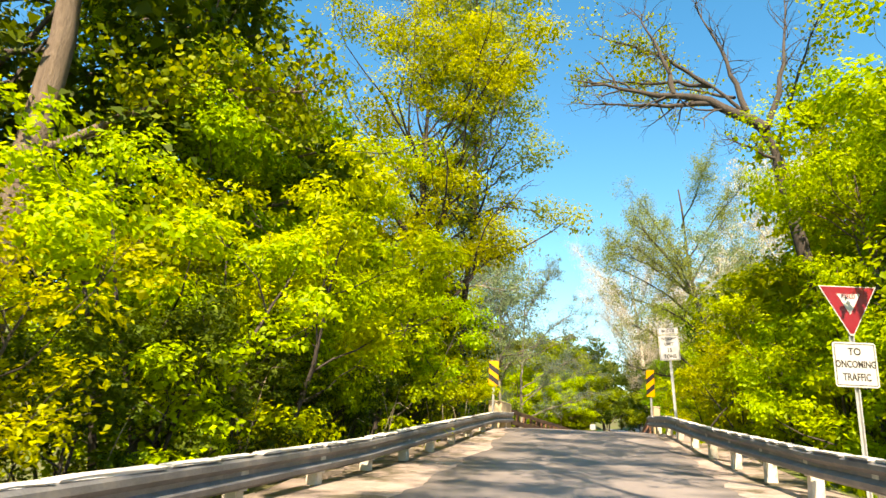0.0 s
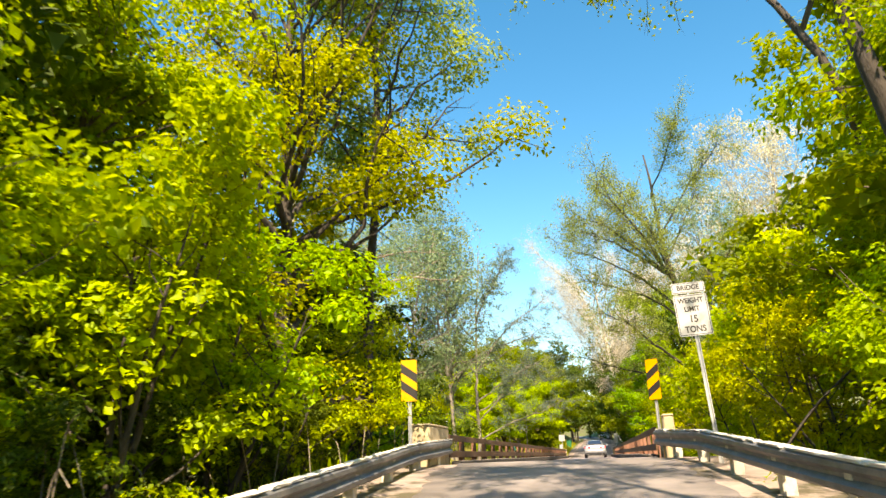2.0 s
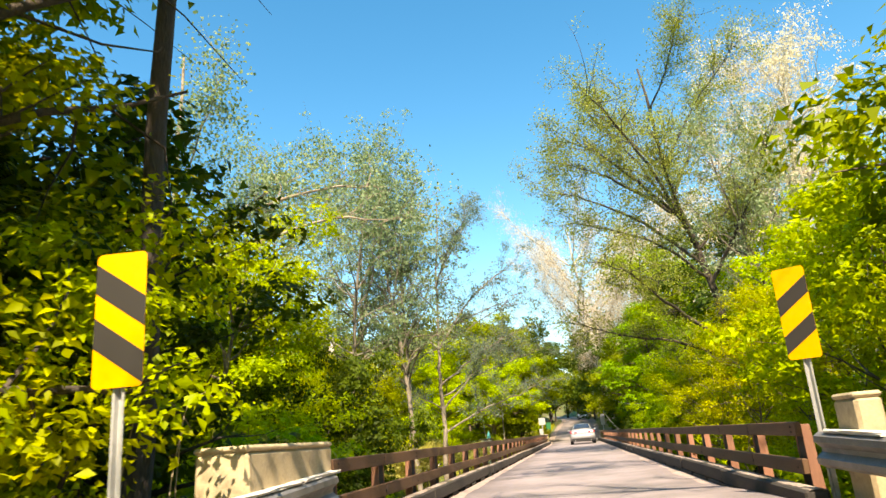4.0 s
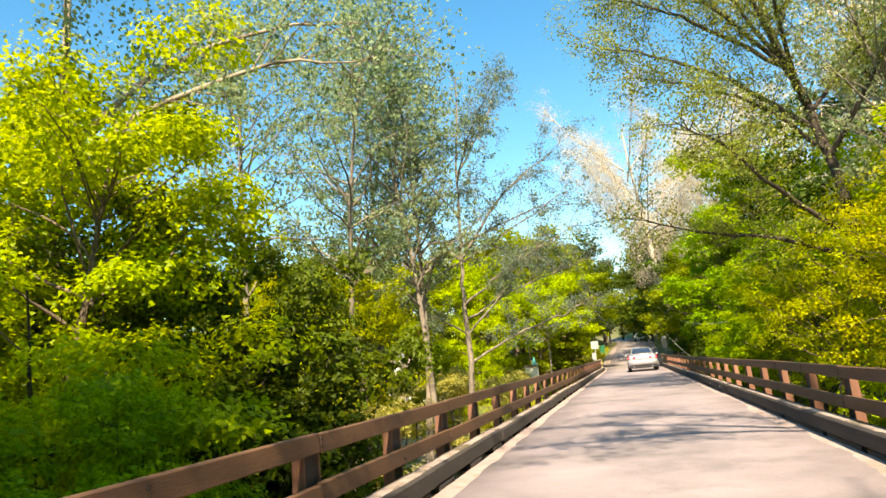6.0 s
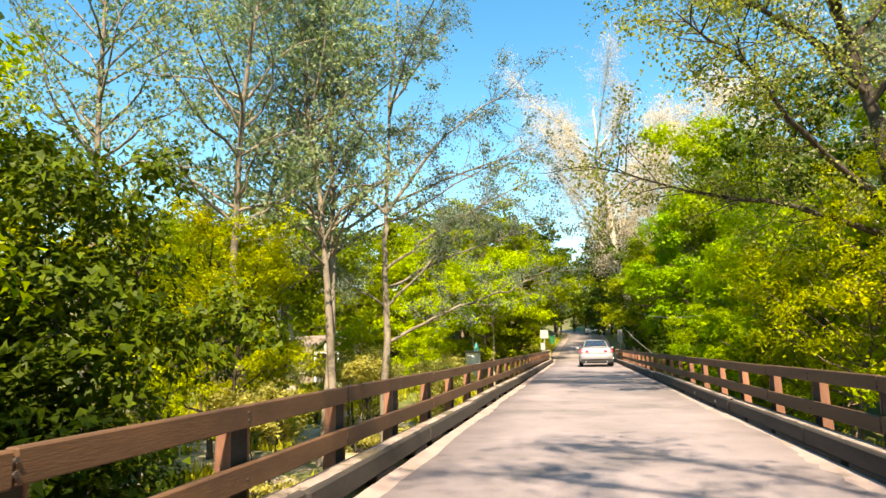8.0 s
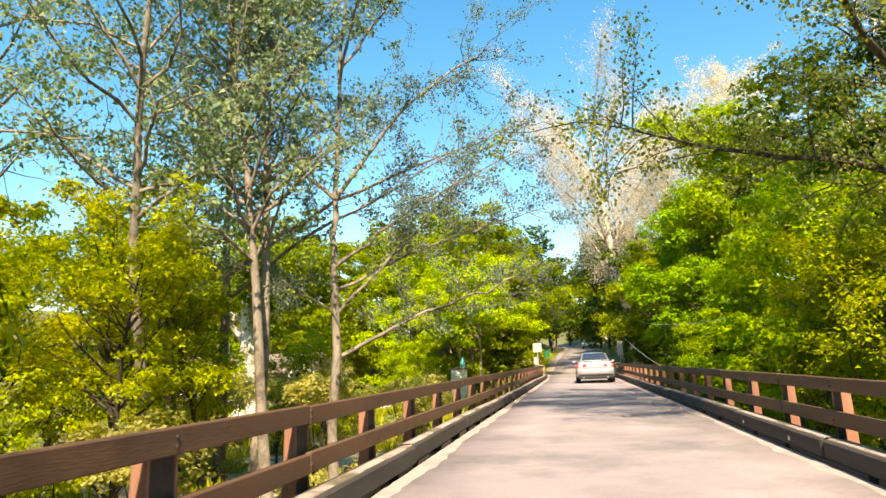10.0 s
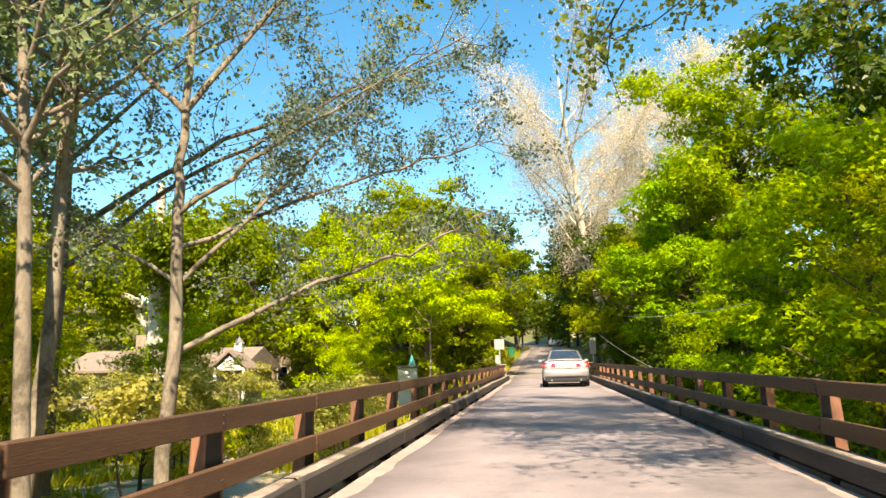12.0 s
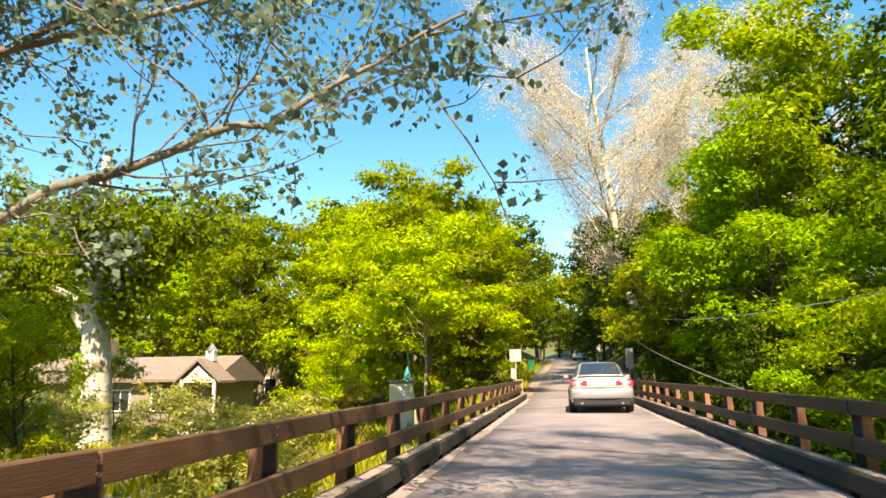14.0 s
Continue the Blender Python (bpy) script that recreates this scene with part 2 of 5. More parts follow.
def array_mesh(name, verts, faces, material, smooth=False):
    """A mesh from numpy arrays; all faces have the same number of corners."""
    me = bpy.data.meshes.new(name)
    k = faces.shape[1]
    me.vertices.add(len(verts))
    me.vertices.foreach_set("co", np.ascontiguousarray(verts, dtype=np.float32).ravel())
    me.loops.add(faces.size)
    me.loops.foreach_set("vertex_index", np.ascontiguousarray(faces, dtype=np.int32).ravel())
    me.polygons.add(len(faces))
    me.polygons.foreach_set("loop_start", np.arange(0, faces.size, k, dtype=np.int32))
    me.polygons.foreach_set("loop_total", np.full(len(faces), k, dtype=np.int32))
    if smooth:
        me.polygons.foreach_set("use_smooth", np.ones(len(faces), dtype=bool))
    me.update(calc_edges=True)
    me.validate()
    me.materials.append(material)
    return me


# ---- the lie of the land ----
def blend(a, b, t):
    t = min(max(t, 0.0), 1.0)
    return a + (b - a) * t * t * (3 - 2 * t)


ROAD_Y = (-80, -20, -3, 0, 3, 6, 9, 12, 15, 17.5, 20, 22.5, 26, 79, 90, 105, 134, 165, 220, 400)
ROAD_Z = (-6.0, -2.6, -1.45, -1.25, -1.02, -0.85, -0.67, -0.43, -0.12, 0.11, 0.20, 0.14, 0.0, 0.0, 0.05, 0.95, 2.35, 3.3, 6.0, 16.0)
MID_Y = (-80, -20, 0, 6, 12, 21, 79, 105, 134, 150, 175, 220, 400)
MID_X = (14.0, 3.6, 1.75, 1.35, 0.95, 0.40, 0.40, 0.5, 1.0, 1.3, 0.8, -12.0, -80.0)
BRIDGE_A, BRIDGE_B = 21.3, 79.2


def road_z(y):
    return float(np.interp(y, ROAD_Y, ROAD_Z))


def road_x(y):
    return float(np.interp(y, MID_Y, MID_X))


def bank(y):
    return 0.0


def low_land(x, y):
    """Height of the ground away from the road."""
    creek = math.exp(-((y - 36 - 0.15 * x) / 7.0) ** 2)
    z = -2.3 - 1.5 * creek
    z = blend(-2.4, z, (y - 4) / 16) if y < 22 else z
    z = blend(z, -1.7, (y - 62) / 14)
    if x > 10:
        z += 0.30 * (x - 10) if x < 60 else 15
    if x < -38:
        z += 0.28 * (-38 - x) if x > -110 else 20
    if y > 92:
        z = blend(z, road_z(y) + (1.0 if x < road_x(y) else 2.2) + 0.10 * abs(x - road_x(y)), (y - 92) / 26)
    if y < -10:
        z = blend(z, road_z(y) + 0.06 * abs(x - road_x(y)), (-10 - y) / 20)
    return z + 0.22 * noise.noise((x * 0.25, y * 0.25, 0)) + 0.5 * noise.noise((x * 0.06, y * 0.06, 3))


def land(x, y):
    u = abs(x - road_x(y))
    base = road_z(y) - 0.06 + bank(y) * max(-4, min(4, x - road_x(y)))
    half = 3.9 if y < BRIDGE_A else 3.3
    z = blend(base, low_land(x, y), (u - half) / (3.6 if y < 60 else 6.0))
    if BRIDGE_A - 0.4 < y < BRIDGE_B + 0.4:
        d = min(y - (BRIDGE_A - 0.4), BRIDGE_B + 0.4 - y)
        z = blend(min(z, base - 0.55), low_land(x, y), d / 6.0) if u < 7 else min(z, low_land(x, y)) if d > 3 else z
    return z


def spaced(a, b, near_a, near_b, fine, coarse):
    out, v = [], a
    while v < b:
        out.append(v)
        d = max(near_a - v, v - near_b, 0.0)
        v += min(max(fine, d * 0.16), coarse)
    return out + [b]


xs, ys = spaced(-700, 700, -16, 14, 0.8, 90), spaced(-500, 1500, -12, 100, 0.8, 120)
gv = np.array([(x, y, land(x, y)) for y in ys for x in xs])
nx = len(xs)
gf = np.array([(j * nx + i, j * nx + i + 1, (j + 1) * nx + i + 1, (j + 1) * nx + i) for j in range(len(ys) - 1) for i in range(nx - 1)])
ground = tagged(new("ground", array_mesh("ground", gv, gf, M_GROUND, True)), "wooded creek valley floor of earth, litter and weeds", "ground", kind="structure")


def strip(name, y0, y1, left, right, lift, material, step=1.0, label="", ragged=0.0, thick=0.12):
    """A paved strip along the road between two offsets from its middle, with sides."""
    n = max(2, int((y1 - y0) / step))
    V = []
    for i in range(n + 1):
        y = y0 + (y1 - y0) * i / n
        l = left + ragged * noise.noise((y * 0.55, 1.7, left))
        r = right + ragged * noise.noise((y * 0.5, 7.7, right))
        l += ragged * 0.45 * noise.noise((y * 2.6, 3.1, left))
        r += ragged * 0.45 * noise.noise((y * 2.3, 9.1, right))
        for k in range(5):
            x = l + (r - l) * k / 4
            V.append((road_x(y) + x, y, road_z(y) + bank(y) * x + lift))
        V.append((road_x(y) + r, y, road_z(y) + bank(y) * r + lift - thick))
        V.append((road_x(y) + l, y, road_z(y) + bank(y) * l + lift - thick))
    F = [(i * 7 + a, i * 7 + b, (i + 1) * 7 + b, (i + 1) * 7 + a) for i in range(n) for a, b in ((0, 1), (1, 2), (2, 3), (3, 4), (4, 5), (5, 6), (6, 0))]
    return tagged(new(name, array_mesh(name, np.array(V), np.array(F), material)), label, "road", kind="structure")


strip("road", -80, BRIDGE_A, -1.9, 2.1, 0.03, M_ASPHALT, 0.16, "worn grey asphalt approach road with ragged edges", 0.28)
strip("road_shoulder", -80, BRIDGE_A, -3.5, 3.5, 0.012, M_SHOULDER, 0.5, "pale sandy road shoulder beside the guardrails", 0.15)
strip("road", BRIDGE_B, 230, -2.2, 2.4, 0.03, M_ASPHALT, 1.0, "grey asphalt road climbing a wooded hill", 0.15)
strip("road_shoulder", BRIDGE_B, 230, -2.9, 3.0, 0.012, M_SHOULDER, 1.0, "pale sandy verge of the hill road", 0.2)


# ---- bridge ----
DECK_L, DECK_R, LONG = -1.98, 2.72, BRIDGE_B - BRIDGE_A
MIDY = (BRIDGE_A + BRIDGE_B) / 2
bm = box((DECK_R - DECK_L + 0.7, LONG, 0.30), ((DECK_L + DECK_R) / 2, MIDY, -0.17))
deck = tagged(mesh_ob("bridge_deck", bm, M_CONC), "narrow one-lane bridge deck slab over a creek", "bridge deck", kind="structure")
for gx in (-1.7, -0.3, 1.1, 2.4):
    part("girder", prism([(-0.14, 0), (0.14, 0), (0.14, -0.03), (0.02, -0.05), (0.02, -0.45), (0.14, -0.47), (0.14, -0.5), (-0.14, -0.5), (-0.14, -0.47), (-0.02, -0.45), (-0.02, -0.05), (-0.14, -0.03)], LONG - 0.2, "y", (gx, MIDY, -0.325)), M_POST, deck, "rust-brown steel girder")
strip("bridge_paving", BRIDGE_A + 0.01, BRIDGE_B - 0.01, -1.98, 2.0, 0.02, M_DECK, 0.4, "sun-bleached patched asphalt paving of the bridge", 0.10, 0.22)
strip("bridge_paving_edge", BRIDGE_A + 0.01, BRIDGE_B - 0.01, -2.2, 2.30, 0.004, M_SAND, 0.5, "pale sand gathered along the bridge kerbs", 0.0, 0.2)


def railing(name, x, side, y_first, label, SPACING=1.853):
    """Timber bridge railing: side is +1 where the road lies towards +x."""
    rail = thing(name, (x, 0, 0), 0, label, "railing", "bridge railings")
    n = int((BRIDGE_B - y_first - 0.1) / SPACING) + 1
    # a post of H section: two flanges across the railing, wider at the foot on the far side, and a web between, dark to
    # hold the shade of the recess
    prof = [(0, -0.30), (0, 0.84), (-0.085, 0.84), (-0.12, 0.05), (-0.12, -0.30)]
    first = web = None
    for i in range(n):
        m = pose(-0.065 * side, y_first + i * SPACING, 0, 0.4 * math.sin(i * 2.3), 0.5 * math.sin(i * 1.7), 0) @ Matrix.Diagonal((side, 1, 1, 1))
        if first is None:
            bm = prism(prof, 0.02, "y", (0, -0.125, 0))
            prism(prof, 0.02, "y", (0, 0.125, 0), bm)
            bmesh.ops.bevel(bm, geom=bm.edges[:], offset=0.004, segments=1, affect="EDGES")
            first = part("post", bm, M_POST, rail)
            first.matrix_basis = m
            web = part("web", box((0.05, 0.228, 1.12), (-0.035, 0, 0.265)), M_KERB, first, "web of the post, recess shade put into its colour")
        else:
            o = share("post", first, rail, m)
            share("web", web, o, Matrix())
    # planks, two bays long, butted over the posts
    y, k = y_first - 0.15, 0
    planks = {}
    while y < BRIDGE_B - 0.25:
        ln = min(2 * SPACING, BRIDGE_B - 0.1 - y) if k else SPACING + 0.15
        key = round(ln, 2)
        for tag, z, hgt, name2 in (("u", 0.795, 0.14, "upper_rail"), ("l", 0.435, 0.15, "lower_rail")):
            m = pose(-0.03 * side, y + ln / 2, z + 0.006 * math.sin(k * 1.9 + z * 9), 0.12 * math.sin(k * 2.7), 0, 0.10 * math.sin(k * 3.1 + z))
            if (tag, key) in planks:
                share(name2, planks[tag, key], rail, m)
            else:
                p = part(name2, box((0.062, ln - 0.012, hgt), bevel=0.008), M_RAIL, rail)
                p.matrix_basis = m
                planks[tag, key] = p
        y += ln
        k += 1
    bolt = None
    for i in range(n):
        for z in (0.77, 0.82, 0.42):
            m = pose(0.004 * side, y_first + i * SPACING + 0.03 * math.sin(i * 5), z, 0, 90, 0)
            if bolt is None:
                bolt = part("bolt", cyl(0.012, 0.010, seg=6), M_KERB, rail)
                bolt.matrix_basis = m
            else:
                share("bolt", bolt, rail, m)
    return rail


railing("bridge_railing", -1.96, 1, 21.38, "brown two-plank timber bridge railing on red-brown posts")
railing("bridge_railing", 2.66, -1, 22.18, "brown two-plank timber bridge railing in its own shade", 1.87)


def kerb(x, width, label, gaps=True):
    k = thing("kerb", (x, 0, 0), 0, label, "kerb", "bridge kerbs", "structure")
    ln, y, i = 3.86, BRIDGE_A + 0.05, 0
    beam = block = top = None
    while y < BRIDGE_B - 0.1:
        q = min(ln, BRIDGE_B - y)
        m = pose(0.012 * math.sin(i * 2.1), y + q / 2, 0.175 + 0.01 * math.sin(i * 1.3), 0.15 * math.sin(i * 2.9), 0.8 * math.sin(i * 1.1), 0.15 * math.sin(i * 4.1)) @ Matrix.Diagonal((1, q / ln, 1, 1))
        if beam is None:
            bm = box((width, ln - 0.02, 0.19), bevel=0.02)
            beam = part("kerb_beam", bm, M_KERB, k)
            beam.matrix_basis = m
        else:
            share("kerb_beam", beam, k, m)
        # pale sand strip that also puts the sunlit kerb top into colour
        m3 = m @ Matrix.Translation((0, 0, 0.100))
        if top is None:
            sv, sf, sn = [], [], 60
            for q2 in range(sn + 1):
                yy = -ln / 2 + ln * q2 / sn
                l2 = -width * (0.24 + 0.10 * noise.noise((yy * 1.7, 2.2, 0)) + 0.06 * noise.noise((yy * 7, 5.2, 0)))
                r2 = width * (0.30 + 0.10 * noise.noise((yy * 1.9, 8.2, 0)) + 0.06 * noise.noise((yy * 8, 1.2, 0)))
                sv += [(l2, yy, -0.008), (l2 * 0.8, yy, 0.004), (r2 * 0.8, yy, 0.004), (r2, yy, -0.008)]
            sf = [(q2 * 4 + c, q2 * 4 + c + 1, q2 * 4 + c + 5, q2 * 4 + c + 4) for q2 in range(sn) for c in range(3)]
            top = tagged(new("sand_layer", array_mesh("sand_layer", np.array(sv), np.array(sf), M_SHOULDER, True)), "pale sand along the top, its sunlit look put into colour")
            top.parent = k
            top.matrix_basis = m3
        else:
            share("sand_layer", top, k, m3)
        for f in (0.12, 0.5, 0.88):
            m2 = pose(0, y + q * f, 0.04, 0, 0, 0)
            if block is None:
                block = part("kerb_block", box((width * (0.92 if gaps else 0.99), 0.62 if gaps else 1.27, 0.082), bevel=0.01), M_KERB, k)
                block.matrix_basis = m2
            else:
                share("kerb_block", block, k, m2)
        y += ln
        i += 1


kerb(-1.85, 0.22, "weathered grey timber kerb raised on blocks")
kerb(2.55, 0.22, "weathered grey timber kerb, face shade put into its colour", False)


def sand_drift(x, side, wide, seed, label):
    """Sand washed up along a kerb, thinning out to a ragged edge on the deck."""
    V, F, n, k = [], [], 580, 6
    for i in range(n + 1):
        y = BRIDGE_A + 0.1 + (BRIDGE_B - BRIDGE_A - 0.2) * i / n
        w = wide * (0.75 + 0.60 * noise.noise((y * 0.30, seed, 0)) + 0.40 * noise.noise((y * 1.1, seed, 4)) + 0.18 * noise.noise((y * 3.6, seed, 8)))
        w = max(w, 0.06)
        for j in range(k):
            f = j / (k - 1)
            V.append((x + side * w * f, y, 0.002 + 0.030 * (1 - f) ** 1.6 + 0.006 * (1 - f) * noise.noise((y * 5, f * 6, seed)) - (0.012 if j == k - 1 else 0)))
    F = [(i * k + j, i * k + j + 1, (i + 1) * k + j + 1, (i + 1) * k + j) for i in range(n) for j in range(k - 1)]
    return tagged(new("sand_drift", array_mesh("sand_drift", np.array(V), np.array(F), M_SAND, True)), label, "sand", kind="stuff")


sand_drift(-1.74, 1, 0.60, 3.3, "pale pinkish sand washed along the kerb of the deck")
sand_drift(2.44, -1, 0.70, 8.8, "pale pinkish sand washed along the kerb of the deck")


def reflector(y, z):
    """A small white reflector on the face of the kerb."""
    o = thing("reflector", (2.432, y, z), 0, "small white reflector nailed to the dark kerb face", "reflector", "kerb reflectors")
    part("backing", box((0.006, 0.075, 0.06), (0, 0, 0), 0.002), M_STEEL, o, "bent metal backing")
    part("lens", box((0.008, 0.055, 0.042), (-0.006, 0, 0), 0.003), M_DUST, o, "scuffed white lens")
    return o


for ry in (41.7, 43.9):
    reflector(ry, 0.16)


def end_block(x, y, w, ln, h, label):
    b = thing("end_block", (x, y, 0), 0, label, "concrete block", "bridge end blocks")
    part("body", box((w, ln, h), (0, 0, h / 2 - 0.4), 0.03), M_CONC, b)
    part("cap", box((w + 0.012, ln + 0.012, 0.05), (0, 0, h - 0.38), 0.02), M_CONC, b, "lichen-pale cap")
    return b


end_block(-2.21, 20.33, 0.45, 1.9, 1.40, "cream concrete end block of the bridge railing")
end_block(2.88, 20.9, 0.22, 0.5, 1.44, "cream concrete end block beside the yellow marker")
end_block(-2.1, 79.6, 0.3, 0.5, 1.25, "pale concrete end post of the bridge railing")
end_block(2.8, 79.6, 0.3, 0.5, 1.25, "pale concrete end post of the bridge railing")


def guardrail(pts, side, label):
    """A W-beam guardrail along plan points; side is +1 where the road lies towards +x."""
    g = thing("guardrail", (0, 0, 0), 0, label, "guardrail", "guardrails")
    prof = [(0.0, 0.155), (0.055, 0.12), (0.06, 0.07), (0.0, 0.02), (0.0, -0.02), (0.06, -0.07), (0.055, -0.12), (0.0, -0.155)]
    prof = prof + [(a - 0.006, b) for a, b in prof[::-1]]
    pts = [Vector(p) for p in pts]
    dist = [0.0]
    for a, b in zip(pts, pts[1:]):
        dist.append(dist[-1] + (b - a).length)
    def at(d):
        return Vector([float(np.interp(d, dist, [p[i] for p in pts])) for i in range(3)])
    d, beam, post = 0.0, None, None
    while d < dist[-1] - 0.3:
        ln = min(3.81, dist[-1] - d)
        a, b = at(d), at(d + ln)
        mid, way = (a + b) / 2, (b - a).normalized()
        yaw, pit = math.degrees(math.atan2(-way.x, way.y)), math.degrees(math.asin(way.z))
        m = pose(*mid, pit, 0, yaw) @ Matrix.Diagonal((side, ln / 3.81, 1, 1))
        if beam is None:
            bm = prism(prof, 3.87)
            beam = part("beam", bm, M_STEEL, g, "dull grey corrugated steel beam")
            beam.matrix_basis = m
        else:
            share("beam", beam, g, m)
        for k in range(2):
            p = at(d + 0.4 + k * 1.905)
            if d + 0.4 + k * 1.905 > dist[-1]:
                continue
            mp = pose(p.x - 0.11 * side, p.y, p.z, 2 * math.sin(p.y * 3), 2 * math.sin(p.y * 2), yaw) @ Matrix.Diagonal((side, 1, 1, 1))
            if post is None:
                bm = box((0.16, 0.15, 1.15), (0, 0, -0.45), 0.012)
                box((0.03, 0.15, 0.30), (0.095, 0, -0.02), bm=bm)
                post = part("post", bm, M_GPOST, g, "weathered pale post")
                post.matrix_basis = mp
            else:
                share("post", post, g, mp)
        d += 3.81
    # drifts of pale dust lying on the beam's upper edge
    rnd = random.Random(5)
    d, drift = 0.1, None
    while d < dist[-1] - 0.2:
        ln = rnd.uniform(0.3, 1.1)
        p, q = at(d), at(d + ln)
        c = (p + q) / 2 + Vector((-0.03 * side, 0, 0.165))
        yaw, pit = math.degrees(math.atan2(-(q - p).x, (q - p).y)), math.degrees(math.asin((q - p).normalized().z))
        m = pose(*c, pit, 0, yaw) @ Matrix.Diagonal((rnd.uniform(0.10, 0.17), ln, rnd.uniform(0.014, 0.03), 1))
        if drift is None:
            bm = box((1, 1, 1))
            bmesh.ops.subdivide_edges(bm, edges=bm.edges[:], cuts=3, use_grid_fill=True)
            for v in bm.verts:
                v.co += Vector((0.18 * noise.noise(v.co * 3.1), 0, 0.5 * noise.noise(v.co * 4.3 + Vector((7, 0, 0))) if v.co.z > 0 else 0))
            drift = part("dust_drift", bm, M_DUST, g, "white dust and petals along the top edge")
            drift.matrix_basis = m
        else:
            share("dust_drift", drift, g, m)
        d += ln * rnd.uniform(0.95, 1.3)
    return g


guardrail([(-0.2, -24, -2.1), (-1.3, -3, -1.03), (-1.5, 0, -0.88), (-1.62, 6, -0.53), (-1.78, 12, -0.03), (-1.88, 18, 0.46), (-1.93, 21.1, 0.58)], 1, "old steel guardrail on pale posts along the road")
guardrail([(8.2, -24, -2.1), (5.35, -3, -0.88), (5.0, 0, -0.70), (4.27, 6, -0.40), (3.60, 12, 0.02), (3.05, 17.5, 0.48), (2.64, 21.25, 0.62)], -1, "old steel guardrail on pale posts with leaf litter")


# ---- trees ----
def tubes(paths, sides=6):
    """Tapered tubes along polylines of (points, radii); thin ones get fewer sides."""
    V, F, base = [], [], 0
    for P, R in paths:
        k = sides if R[0] > 0.08 else 5 if R[0] > 0.03 else 3
        ang = np.linspace(0, 2 * np.pi, k, endpoint=False)
        P = np.asarray(P, float)
        T = np.gradient(P, axis=0)
        T /= np.linalg.norm(T, axis=1)[:, None] + 1e-9
        ref = np.where(np.abs(T[:, 2:3]) < 0.9, np.array([[0, 0, 1.0]]), np.array([[1.0, 0, 0]]))
        A = np.cross(T, ref)
        A /= np.linalg.norm(A, axis=1)[:, None] + 1e-9
        B = np.cross(T, A)
        ring = A[:, None, :] * np.cos(ang)[None, :, None] + B[:, None, :] * np.sin(ang)[None, :, None]
        V.append((P[:, None, :] + ring * np.asarray(R)[:, None, None]).reshape(-1, 3))
        n = len(P)
        i, j = np.meshgrid(np.arange(n - 1), np.arange(k), indexing="ij")
        a, b = base + i * k + j, base + i * k + (j + 1) % k
        F.append(np.stack([a, b, b + k, a + k], -1).reshape(-1, 4))
        base += n * k
    return np.concatenate(V), np.concatenate(F)


def limb(rng, start, way, length, r0, r1, bend=0.25, lift=0.15, n=6):
    """A crooked limb."""
    P, d = [np.asarray(start, float)], np.asarray(way, float) / np.linalg.norm(way)
    for _ in range(n):
        d = d + rng.normal(0, bend, 3) + np.array([0, 0, lift])
        d /= np.linalg.norm(d)
        P.append(P[-1] + d * length / n)
    return np.array(P), np.linspace(r0, r1, n + 1)


def leaves(rng, at, size, up=0.5, shape=0.62, face=None, single=False):
    """Folded leaf blades, two faces each, at given places."""
    n = len(at)
    nor = rng.normal(0, 1, (n, 3)) + np.array([0, 0, up * 2.2])
    if face is not None:
        nor = rng.normal(0, 0.5, (n, 3)) + face + np.array([0, 0, up * 1.5])
    nor /= np.linalg.norm(nor, axis=1)[:, None]
    d = rng.normal(0, 1, (n, 3)) + np.array([0, 0, -0.5])
    d -= (d * nor).sum(1)[:, None] * nor
    d /= np.linalg.norm(d, axis=1)[:, None] + 1e-9
    w = np.cross(nor, d)
    s = (size * rng.uniform(0.55, 1.3, n))[:, None]
    a, tip = at - d * s * 0.5, at + d * s * 0.5 - nor * s * 0.12
    l, r = at + w * s * shape * 0.5 + nor * s * 0.10 - d * s * 0.08, at - w * s * shape * 0.5 + nor * s * 0.10 - d * s * 0.08
    if single:
        V = np.stack([a + w * s * shape * 0.45, tip, a - w * s * shape * 0.45], 1).reshape(-1, 3)
        k = np.arange(n) * 3
        return V, np.stack([k, k + 1, k + 2], 1)
    V = np.stack([a, l, tip, r], 1).reshape(-1, 3)
    k = np.arange(n) * 4
    F = np.concatenate([np.stack([k, k + 1, k + 2], 1), np.stack([k, k + 2, k + 3], 1)])
    return V, F


